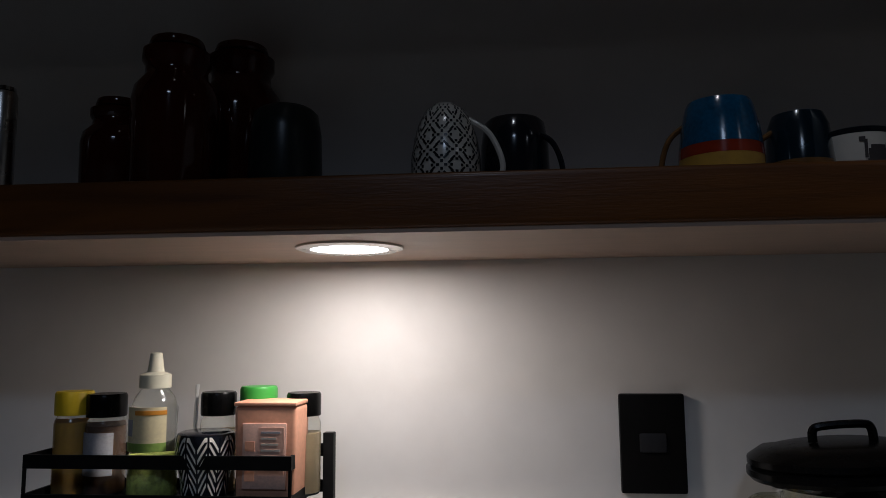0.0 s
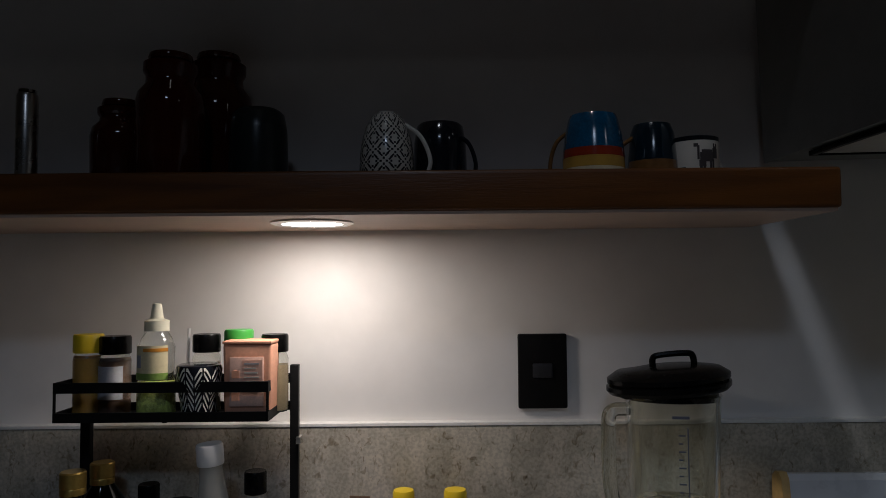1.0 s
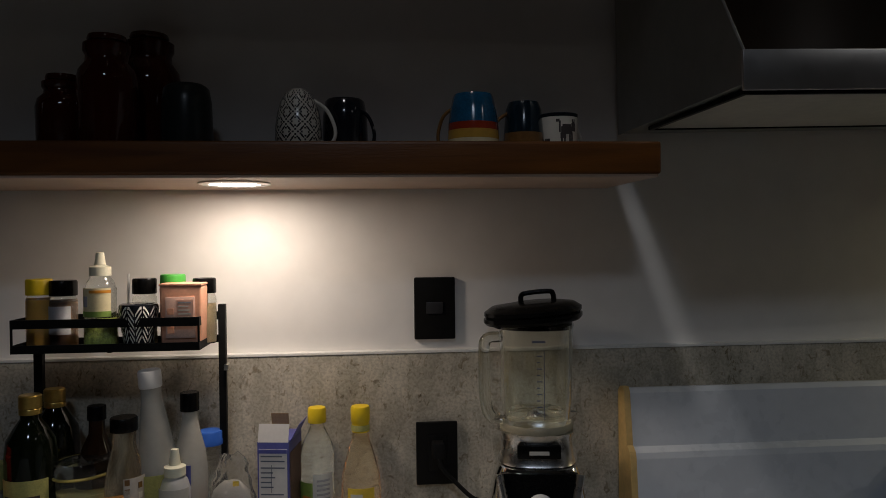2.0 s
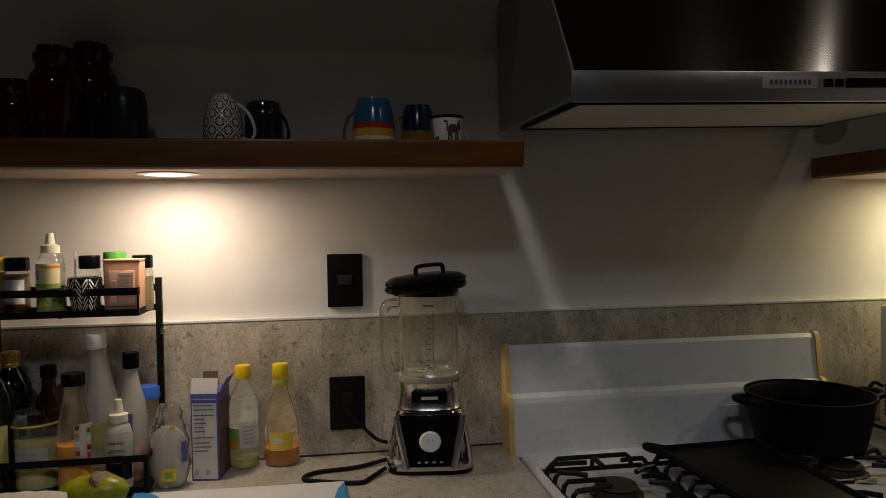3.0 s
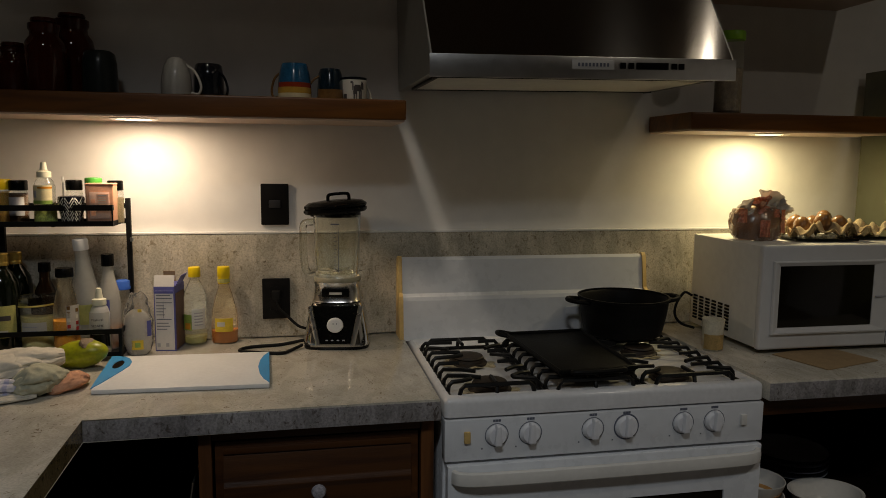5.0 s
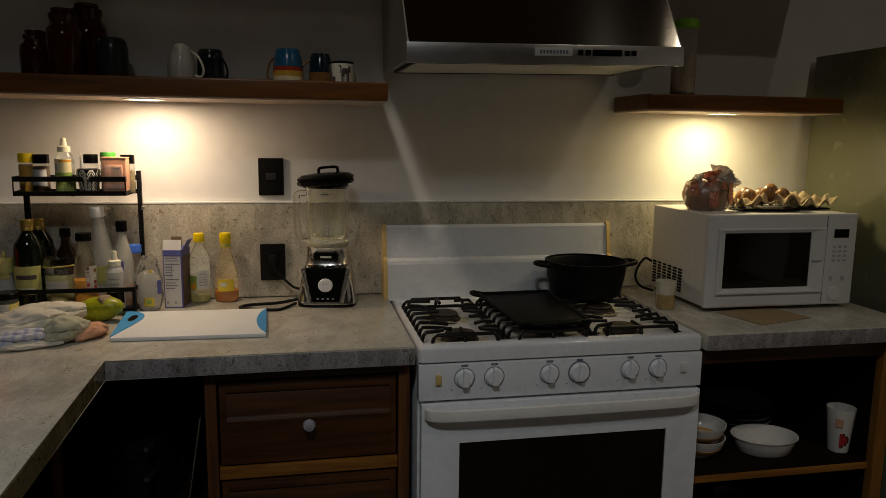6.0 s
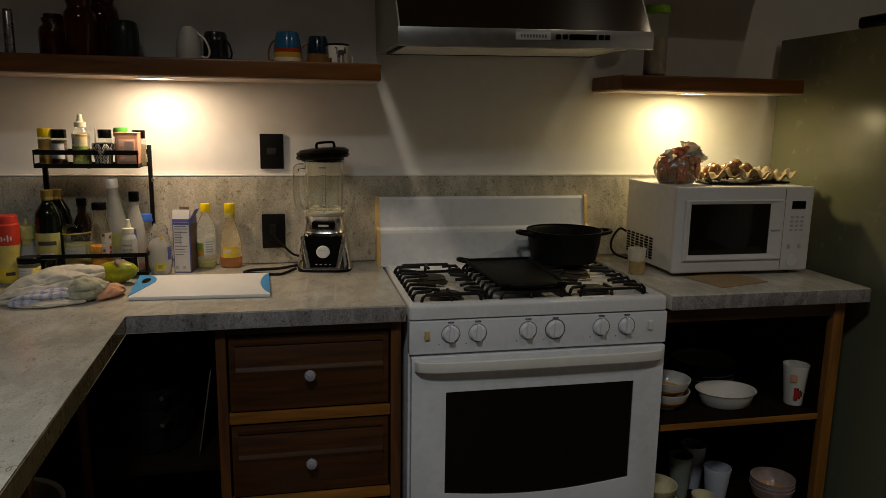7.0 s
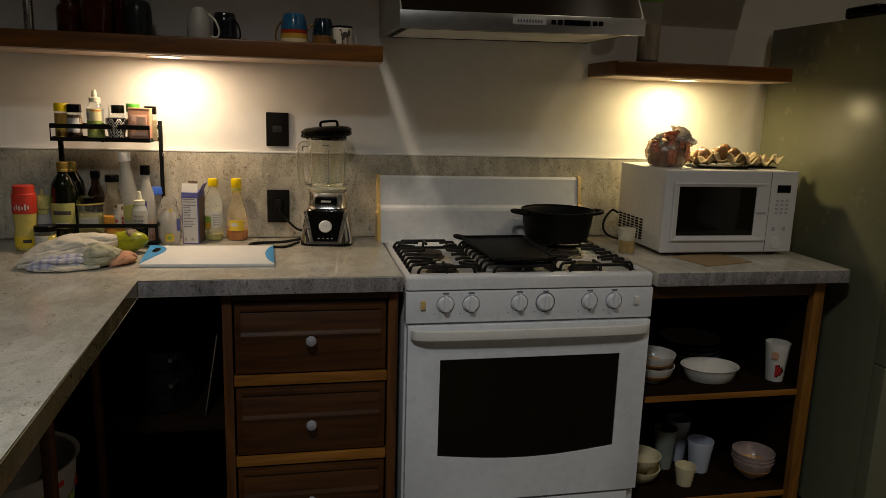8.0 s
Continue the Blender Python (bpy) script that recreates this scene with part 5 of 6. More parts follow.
def upper_tier():
    spice_jar(-0.469, -0.108, 0.112, 0.0205, "spice jar of yellow turmeric with a yellow cap", YELLOW, TURMERIC, None, 0.70)
    spice_jar(-0.4325, -0.105, 0.109, 0.0215, "spice jar with a black cap and silver label", BLACK, BROWNSP, LABELGREY, 0.68)
    spice_jar(-0.3060, -0.096, 0.110, 0.0195, "spice jar of pale powder with a black cap", BLACK, TANSP, LABELY, 0.62)
    spice_jar(-0.2600, -0.096, 0.116, 0.0205, "spice jar with a green cap", GREENCAP, TANSP, None, 0.6)
    spice_jar(-0.2090, -0.094, 0.109, 0.019, "spice jar of pale seasoning with a dark cap", BLACK, TANSP, None, 0.6)
    s = capped("squeeze_bottle", (-0.365, -0.128, 1.2387), "clear squeeze bottle of dried green herbs, ivory nozzle", "bottle",
               [(0.024, 0), (0.026, 0.004), (0.0255, 0.03), (0.0235, 0.06), (0.0245, 0.095), (0.020, 0.108), (0.014, 0.116), (0.014, 0.119)], PET,
               [(0.0165, 0.117), (0.0165, 0.131), (0.009, 0.134), (0.0085, 0.137), (0.0062, 0.154), (0.004, 0.155)], IVORY,
               [("label", 0.052, 0.098, -150, -35, 0.0252, CREAMLAB, "cream label with green and orange print")],
               caplabel="ivory nozzle cap", inside=([(0.022, 0.002), (0.0245, 0.005), (0.0243, 0.032), (0.0228, 0.046)], HERB))
    part("print_band", patch(0.0258, 0.052, 0.061, -150, -35), LABELG, s)
    part("print_band", patch(0.0258, 0.090, 0.0945, -110, -35), ORANGE, s)
    part("print_bar", patch(0.0258, 0.068, 0.085, -140, -118), LABELGREY, s)
    # chevron jar
    j = thing("patterned_jar", (-0.304, -0.134, 1.2387), "black ceramic jar with white chevron pattern", "jar")
    prof = [(0.021, 0), (0.0232, 0.002), (0.024, 0.02), (0.0275, 0.036), (0.0300, 0.052), (0.0305, 0.064), (0.029, 0.070), (0.025, 0.072)]
    part("body", lathe([(0, 0)] + prof + [(0, 0.0715)], 36), MUGK, j)

    def rad(z):
        for (r0, z0), (r1, z1) in zip(prof, prof[1:]):
            if z0 <= z <= z1:
                return r0 + (r1 - r0) * (z - z0) / (z1 - z0)
        return prof[-1][0]
    for col in range(-3, 4):
        for row in range(6):
            for s2 in (-1, 1):
                bm = bmesh.new()
                q = []
                for k in range(5):
                    a = radians(-84 + col * 44 + s2 * (2 + 18 * k / 4))
                    z = 0.001 + row * 0.0102 + 0.017 * k / 4
                    z = min(z, 0.0640)
                    for dz in (0, 0.0045):
                        rr = rad(min(z + dz, 0.0695)) + 0.0006
                        q.append(bm.verts.new((rr * math.cos(a), rr * math.sin(a), z + dz)))
                for k in range(4):
                    bm.faces.new((q[2 * k], q[2 * k + 1], q[2 * k + 3], q[2 * k + 2]))
                part("chevron", bm, MUGW, j)
    # salt box
    b = thing("salt_box", (-0.2665, -0.152, 1.2387), "square pink plastic box of salt with pale labels", "box")
    box = slab((0.0, 0.0, 0), (0.066, 0.05, 0.099), 0.004, 3)
    for v in box.verts:
        k = 0.93 + 0.07 * v.co.z / 0.099
        v.co.x, v.co.y = 0.033 + (v.co.x - 0.033) * k, 0.025 + (v.co.y - 0.025) * k
    part("box", box, PINK, b)
    part("lid", slab((-0.0005, -0.001, 0.0992), (0.0665, 0.051, 0.1035), 0.0015), PINK, b)
    l = part("label", slab((0.010, -0.0015, 0.016), (0.056, 0.0005, 0.082), 0.0005), PINK2, b, "pale printed label")
    part("label_sheet", slab((0.027, -0.0022, 0.030), (0.054, -0.001, 0.078)), PEACHLAB, l, smooth=False)
    for i in range(7):
        part("bar", slab((0.030, -0.0026, 0.036 + i * 0.006), (0.050 - 0.002 * (i % 3), -0.0018, 0.038 + i * 0.006)), PAPER if i < 6 else LABELGREY, l, smooth=False)
    for i in range(2):
        part("square", slab((0.013, -0.0022, 0.024 + i * 0.03), (0.023, -0.0012, 0.034 + i * 0.03)), PINK, l, smooth=False)
    st = thing("skewer", (-0.3345, -0.098, 1.2387), "thin pale plastic stick in the rack", "stick")
    part("stick", tube([(0, 0, 0), (0.002, 0.004, 0.118)], 0.0022, 8), FROST, st)


def lower_tier():
    z = 0.9195
    for x, y, h, lab in ((-0.462, -0.160, 0.253, 1), (-0.458, -0.085, 0.247, 0)):
        o = capped("olive_oil_bottle", (x, y, z), "dark green glass olive oil bottle with a gold cap" if lab else "dark glass oil bottle with a gold cap, behind", "bottle",
                   [(0.032, 0), (0.037, 0.004), (0.038, 0.06), (0.038, 0.160), (0.035, 0.184), (0.024, 0.203), (0.0150, 0.216), (0.0145, h - 0.028)], DGLASS,
                   [(0.0165, h - 0.030), (0.0165, h - 0.022), (0.0158, h - 0.021), (0.0168, h - 0.020), (0.0168, h - 0.002), (0.015, h)], GOLD,
                   [("front_label", 0.050, 0.128, -150, -30, 0.0384, LABELO, "olive green label")] if lab else [], "bottles on the rack")
        if lab:
            part("label_bar", patch(0.0391, 0.092, 0.104, -130, -50), INK, o)
            part("label_bar", patch(0.0391, 0.058, 0.068, -120, -60), PAPER, o)
    capped("sauce_bottle", (-0.383, -0.105, z), "dark brown sauce bottle with a black cap", "bottle",
           [(0.026, 0), (0.029, 0.004), (0.029, 0.12), (0.024, 0.15), (0.013, 0.175), (0.012, 0.20)], BROWNG,
           [(0.0145, 0.198), (0.0145, 0.219), (0.0135, 0.221)], BLACK, (), "bottles on the rack")
    jar = capped("glass_jar", (-0.390, -0.142, z), "wide glass jar of pale paste with a clear lid", "jar",
                 [(0.036, 0), (0.040, 0.004), (0.041, 0.09), (0.0425, 0.112), (0.0430, 0.122)], PET,
                 [(0.044, 0.121), (0.0455, 0.124), (0.0455, 0.136), (0.041, 0.144), (0.02, 0.146)], GLASS,
                 [("label", 0.052, 0.082, -135, -50, 0.0415, PAPER, "white hand-written label")], "bottles on the rack",
                 inside=([(0.035, 0.003), (0.038, 0.006), (0.0385, 0.094)], PASTE), caplabel="clear clip lid with a pale rim")
    for i in range(2):
        part("label_bar", patch(0.0422, 0.060 + i * 0.010, 0.063 + i * 0.010, -130, -80), LABELGREY, jar)
    part("gasket", tube([(0.0455 * math.cos(a * math.pi / 16), 0.0455 * math.sin(a * math.pi / 16), 0.123 + 0.002 * math.cos(a * math.pi / 16)) for a in range(32)], 0.0024, 6, True), MUSTARD, jar, "yellowish rubber gasket")
    j = capped("juice_bottle", (-0.319, -0.166, z), "glass bottle half full of orange sauce, black cap", "bottle",
               [(0.026, 0), (0.030, 0.004), (0.031, 0.075), (0.030, 0.11), (0.024, 0.145), (0.0175, 0.17), (0.0175, 0.197)], SYRUPHAZE,
               [(0.020, 0.193), (0.0205, 0.195), (0.0205, 0.213), (0.019, 0.215)], BLACK,
               [("floral_label", 0.05, 0.125, -75, 5, 0.0316, FILMW, "label with a faded flower print")], "bottles on the rack",
               inside=([(0.026, 0.003), (0.0288, 0.006), (0.029, 0.085)], ORANGE))
    for k in range(11):
        a, zz = -72 + (k * 37) % 74, 0.054 + (k * 0.0231) % 0.062
        part("petal_print", patch(0.0324, zz, zz + 0.009, a, a + 13, 3), (REDPRINT, PAPER, MUGBROWN)[k % 3], j)
    w = capped("vinegar_bottle", (-0.266, -0.136, z + 0.0035), "tall grey-white conical bottle with a white cap", "bottle",
               [(0.032, 0), (0.035, 0.005), (0.035, 0.09), (0.0315, 0.13), (0.0225, 0.19), (0.0165, 0.235), (0.0155, 0.255)], GREYB,
               [(0.0175, 0.254), (0.018, 0.256), (0.018, 0.279), (0.0165, 0.282), (0.008, 0.283)], WHITEP,
               [("label", 0.07, 0.12, -130, -40, 0.0356, LABELO, "greenish label")], "bottles on the rack")
    w.matrix_basis = pose(-0.266, -0.136, z + 0.0035, 2, -4, 0)
    capped("soy_bottle", (-0.228, -0.126, z), "clear glass bottle with dark sauce and black cap", "bottle",
               [(0.025, 0), (0.028, 0.004), (0.028, 0.12), (0.024, 0.15), (0.015, 0.185), (0.0125, 0.20), (0.0125, 0.215)], GREYB,
               [(0.0150, 0.213), (0.0152, 0.215), (0.0152, 0.241), (0.014, 0.243)], BLACK,
               [("label", 0.05, 0.13, -160, -75, 0.0284, BOXB, "violet-blue label")], "bottles on the rack",
               inside=([(0.024, 0.003), (0.0265, 0.006), (0.0265, 0.055)], SYRUP))
    capped("plastic_tub", (-0.206, -0.084, z), "clear plastic tub with a blue lid", "tub",
           [(0.018, 0), (0.0195, 0.003), (0.020, 0.145)], PET,
           [(0.0215, 0.145), (0.0215, 0.152), (0.0205, 0.154), (0.0205, 0.166), (0.019, 0.168)], BLUECAP, (), "bottles on the rack")
    s = capped("sesame_bottle", (-0.240, -0.173, z), "squeeze bottle of sesame seeds with an ivory nozzle", "bottle",
               [(0.022, 0), (0.0235, 0.003), (0.0235, 0.10), (0.019, 0.115), (0.014, 0.121), (0.014, 0.124)], FROST,
               [(0.0165, 0.122), (0.0165, 0.136), (0.009, 0.139), (0.0085, 0.143), (0.006, 0.163), (0.004, 0.164)], IVORY,
               [("label", 0.055, 0.105, -160, -20, 0.0239, PAPER, "white label with dark lettering"), ("dark_band", 0.018, 0.050, -160, -20, 0.0239, BLACK, "black printed band")], "bottles on the rack",
               caplabel="ivory nozzle cap")
    words("SESAME", 0.0085, pose(0, -0.0249, 0.070, 90, 0, 0), INK, s)
    words("SEEDS", 0.0085, pose(0, -0.0249, 0.060, 90, 0, 0), INK, s)
    words("Natural", 0.0090, pose(0, -0.0249, 0.085, 90, 0, 0), INK, s)


def left_bottles():
    k = capped("sauce_bottle", (-0.564, -0.20, CT), "squeeze bottle with yellow sauce and a big red cap", "bottle",
               [(0.028, 0), (0.032, 0.004), (0.033, 0.05), (0.029, 0.07), (0.032, 0.095), (0.033, 0.115)], MUSTARD,
               [(0.0335, 0.114), (0.034, 0.117), (0.034, 0.172), (0.030, 0.176), (0.030, 0.196), (0.027, 0.199)], REDCAP, (), "", "ribbed red cap with a white script mark")
    part("label", patch(0.0336, 0.012, 0.045, -150, -40), LABELY, k)
    part("print_bar", patch(0.0343, 0.026, 0.036, -90, -50), INK, k)
    for i in range(6):
        part("script_mark", patch(0.0344, 0.126 + 0.003 * (i % 2), 0.136 + 0.004 * ((i * 2) % 3), -125 + i * 13, -118 + i * 13, 3), PAPER, k)
    s = capped("squeeze_bottle", (-0.524, -0.165, CT), "clear squeeze bottle with an olive-grey screw cap", "bottle",
               [(0.022, 0), (0.025, 0.004), (0.025, 0.085), (0.020, 0.105), (0.020, 0.125)], FROST,
               [(0.0245, 0.123), (0.0245, 0.158), (0.022, 0.162), (0.006, 0.164), (0.003, 0.182), (0.002, 0.183)], LABELO)
    part("label", patch(0.0212, 0.107, 0.122, -150, -40), LABELO, s)
    j = capped("glass_jar", (-0.503, -0.228, CT), "small glass jar with a white label and dark lid", "jar",
               [(0.027, 0), (0.0295, 0.003), (0.030, 0.058), (0.028, 0.064)], PET,
               [(0.0305, 0.063), (0.031, 0.065), (0.031, 0.078), (0.029, 0.080)], BLACK,
               [("label", 0.010, 0.052, -140, -60, 0.0304, PAPER, "white paper label")], "", inside=([(0.025, 0.003), (0.027, 0.005), (0.0275, 0.05)], MUSTARD))
    for i in range(4):
        part("bar", patch(0.0311, 0.018 + i * 0.008, 0.021 + i * 0.008, -130, -85), LABELGREY, j)


rack()
upper_tier()
lower_tier()
left_bottles()


# ---- mugs and glasses on the shelf ----
SH = 1.5565


def mug(at, label, rows, handle_mat, handle_turn, inside=None, hr=0.024, n=40):
    """An upturned mug: bands of (material, profile) from the shelf up, and a handle."""
    m = thing("mug", at, label, "mug", "mugs on the shelf")
    for i, (material, prof) in enumerate(rows):
        part("body" if i == 0 else "glaze_band", lathe([(0, prof[0][1])] + list(prof) + [(0, prof[-1][1])], n), material, m)
    r0 = rows[0][1][0][0]
    z1 = rows[-1][1][-1][1]
    if hr:
        pts = curve_points([(r0 * 0.74, 0, z1 * 0.80), (r0 + hr * 0.5, 0, z1 * 0.62), (r0 + hr, 0, z1 * 0.30), (r0 + hr * 0.75, 0, z1 * 0.10), (r0 * 0.95, 0, z1 * 0.12)], 7)
        part("handle", tube(pts, 0.0031, 8), handle_mat, m).matrix_basis = pose(0, 0, 0, 0, 0, handle_turn)
    return m


def mugs():
    prof = [(0.0350, 0), (0.0362, 0.003), (0.0372, 0.020), (0.0362, 0.040), (0.0330, 0.060), (0.0280, 0.077), (0.0210, 0.090), (0.0120, 0.0968), (0.004, 0.0985)]
    w = mug((-0.043, -0.150, SH), "white mug upside down with a black lattice pattern", [(MUGW, prof)], MUGW, -12, hr=0.026)

    def rad(z):
        for (r0, z0), (r1, z1) in zip(prof, prof[1:]):
            if z0 <= z <= z1:
                return r0 + (r1 - r0) * (z - z0) / (z1 - z0)
        return 0.03
    bm = bmesh.new()
    for row in range(6):
        for col in range(6):
            zc = 0.008 + row * 0.0160
            ac = -212 + (col + 0.5 * (row % 2)) * 48
            for k in range(8):
                an = k * math.pi / 4
                for r1, r2, wd, off in (((0.0060, 0.0122, 0.0011, -0.0034), (0.0060, 0.0122, 0.0011, 0.0034)) if k % 2 else ((0.0024, 0.0056, 0.0014, 0), (0.0084, 0.0110, 0.0015, 0))):
                    quad = []
                    for rr, sgn in ((r1, -1), (r2, -1), (r2, 1), (r1, 1)):
                        du, dz = rr * math.cos(an) - (off + sgn * wd) * math.sin(an), rr * math.sin(an) + (off + sgn * wd) * math.cos(an)
                        z = min(max(zc + dz, 0.001), 0.098)
                        R = rad(z) + 0.0005
                        a = radians(ac) + du / 0.036
                        quad.append(bm.verts.new((R * math.cos(a), R * math.sin(a), z)))
                    bm.faces.new(quad)
    part("pattern", bm, MUGINK, w, "black lattice print", smooth=False)
    k = mug((0.030, -0.112, SH), "glossy black mug upside down", [(MUGK, [(0.038, 0), (0.039, 0.003), (0.037, 0.06), (0.033, 0.084), (0.029, 0.088)])], MUGK, -35, hr=0.022)
    mug((0.245, -0.130, SH), "striped mug upside down, blue, red and ochre glaze", [
        (MUGCREAM, [(0.0425, 0), (0.0435, 0.003), (0.0432, 0.018)]), (MUGYEL, [(0.0434, 0.0181), (0.0428, 0.033)]), (MUGRED, [(0.0430, 0.0331), (0.0420, 0.045)]),
        (MUGBLUE, [(0.0421, 0.0451), (0.039, 0.068), (0.0345, 0.088), (0.032, 0.094), (0.028, 0.095)])], MUGBROWN, 165, hr=0.018)
    mug((0.338, -0.095, SH), "brown and dark blue mug upside down", [
        (MUGBROWN, [(0.035, 0), (0.036, 0.003), (0.0345, 0.034)]), (MUGNAVY, [(0.0346, 0.0341), (0.031, 0.075), (0.026, 0.088), (0.02, 0.089)])], MUGBROWN, 190, hr=0.026)
    c = mug((0.402, -0.085, SH), "white mug with a black animal silhouette and dark rim", [
        (MUGW, [(0.033, 0), (0.0345, 0.003), (0.0345, 0.062)]), (MUGK, [(0.0347, 0.0621), (0.0347, 0.068), (0.033, 0.069)])], MUGW, 20, hr=0.016)
    R = 0.0349
    for a0, a1, z0, z1 in ((-96, -62, 0.031, 0.044), (-92, -66, 0.044, 0.048), (-98, -82, 0.024, 0.033), (-97, -91, 0.004, 0.024), (-88, -83, 0.004, 0.026), (-72, -67, 0.004, 0.032), (-65, -60, 0.004, 0.034), (-64, -50, 0.036, 0.050), (-62, -52, 0.050, 0.053), (-62, -59, 0.053, 0.057), (-55, -52, 0.053, 0.057), (-102, -97, 0.034, 0.054), (-110, -100, 0.052, 0.057), (-145, -128, 0.004, 0.024)):
        part("silhouette", patch(R, z0, z1, a0, a1, 4), INK, c)
    t = thing("tumbler", (-0.228, -0.115, SH), "dark grey tumbler upside down on the shelf", "tumbler")
    part("body", lathe([(0, 0), (0.041, 0), (0.042, 0.003), (0.040, 0.08), (0.036, 0.103), (0.031, 0.108), (0, 0.108)], 40), SMOKE, t)
    part("foot_ring", tube([(0.026 * math.cos(a * math.pi / 12), 0.026 * math.sin(a * math.pi / 12), 0.1085) for a in range(24)], 0.002, 6, True), SMOKE, t)
    for at, r, h in (((-0.335, -0.165, SH), 0.046, 0.165), ((-0.300, -0.068, SH), 0.050, 0.195), ((-0.415, -0.135, SH), 0.040, 0.110)):
        g = thing("glass_jar", at, "dark red glass jar in shadow on the shelf", "jar", "red glass jars")
        bm = lathe([(0, 0), (r * 0.9, 0), (r, 0.006), (r, h * 0.62), (r * 0.93, h * 0.72), (r * 0.72, h * 0.80), (r * 0.70, h * 0.86), (r * 0.78, h * 0.90), (r * 0.78, h * 0.97), (r * 0.6, h), (0, h)], 36)
        for v in bm.verts:
            if v.co.z > 0.004:
                v.co += Vector((v.co.x, v.co.y, 0)) * 0.035 * noise.noise(Vector(v.co) * 60)
        part("body", bm, REDGLASS, g)
        part("lid", lathe([(0, h + 0.0003), (r * 0.62, h + 0.0003), (r * 0.64, h + 0.003), (r * 0.60, h + 0.009), (0, h + 0.010)], 32), REDGLASS, g)
    s = thing("steel_tube", (-0.515, -0.190, SH), "slim shiny steel canister on the shelf", "canister")
    part("body", lathe([(0, 0), (0.013, 0), (0.0135, 0.002), (0.0135, 0.112), (0.012, 0.116), (0, 0.117)], 28), SATIN, s)
    part("cap", lathe([(0, 0.1172), (0.0115, 0.1172), (0.0115, 0.121), (0, 0.122)], 28), CHROME, s)


def right_shelf_jar():
    capped("storage_jar", (1.434, -0.215, 1.5475), "tall clear plastic jar of dried food, bright green lid", "jar",
           [(0.034, 0), (0.037, 0.004), (0.037, 0.178), (0.034, 0.190), (0.033, 0.200)], PET,
           [(0.0375, 0.197), (0.039, 0.200), (0.039, 0.219), (0.037, 0.222)], LIME,
           inside=([(0.030, 0.004), (0.034, 0.007), (0.034, 0.115), (0.031, 0.122)], STEM))


# ---- things round the microwave ----
def bread():
    b = thing("bread_bag", (1.516, -0.262, 1.1965), "brown bread loaf in a shiny printed plastic bag", "bread")
    loaf = lumpy([(0, 0.001), (0.050, 0.001), (0.062, 0.014), (0.065, 0.045), (0.060, 0.070), (0.045, 0.082), (0.025, 0.087), (0, 0.088)], 40, 0.006, 30, 4.2, (1.02, 0.85))
    part("loaf", loaf, BREAD, b)
    film = lumpy([(0, 0), (0.056, 0.0), (0.067, 0.010), (0.072, 0.030), (0.0735, 0.050), (0.071, 0.070), (0.062, 0.086), (0.046, 0.094), (0.028, 0.098), (0.018, 0.104), (0, 0.105)], 72, 0.011, 55, 6.4, (1.02, 0.85))
    wrap = part("wrapper", film, BAGFILM, b, "glossy clear wrapper with creases")
    wrap.visible_shadow = False
    for a0, a1, z0, z1, r in ((-112, -92, 0.012, 0.058, 0.0765), (-62, -38, 0.022, 0.086, 0.0770), (-160, -140, 0.050, 0.088, 0.0765), (-84, -70, 0.066, 0.088, 0.078)):
        part("printed_film", lumpy_patch(r, z0, z1, a0, a1), FILM, b, "red printed film")
    for i in range(7):
        dx, dy, tilt, turn, size = ((0.022, -0.01, 26, 0, 1.15), (0.034, -0.018, 44, 20, 1.0), (0.008, -0.022, 4, 50, 0.9), (0.046, 0.0, 58, -30, 0.9), (-0.040, -0.030, -30, 10, 0.8), (-0.014, -0.036, -8, 70, 0.75), (0.054, -0.03, 70, 15, 0.7))[i]
        tuft = lumpy([(0.016 * size, 0), (0.007 * size, 0.010), (0.012 * size, 0.022 * size), (0.024 * size, 0.034 * size), (0.027 * size, 0.040 * size), (0.022 * size, 0.036 * size), (0.006 * size, 0.016 * size)], 26, 0.010, 75, 2.7 + 1.9 * i)
        part("film_tuft", tuft, FILMW if i not in (2, 5) else FILM, b, "crumpled film end").matrix_basis = pose(dx, dy, 0.084 if i < 4 else 0.078, -12, tilt, turn)


def lumpy_patch(r, z0, z1, a0, a1):
    def fx(u, v):
        a, z = radians(a0 + (a1 - a0) * u), z0 + (z1 - z0) * v
        rr = r - 0.10 * max(0, z - 0.055) + 0.006 * noise.noise(Vector((u * 4, v * 4, r * 90)))
        return (rr * 1.02 * math.cos(a), rr * 0.85 * math.sin(a), z)
    return field(12, 10, fx, 0.0008)


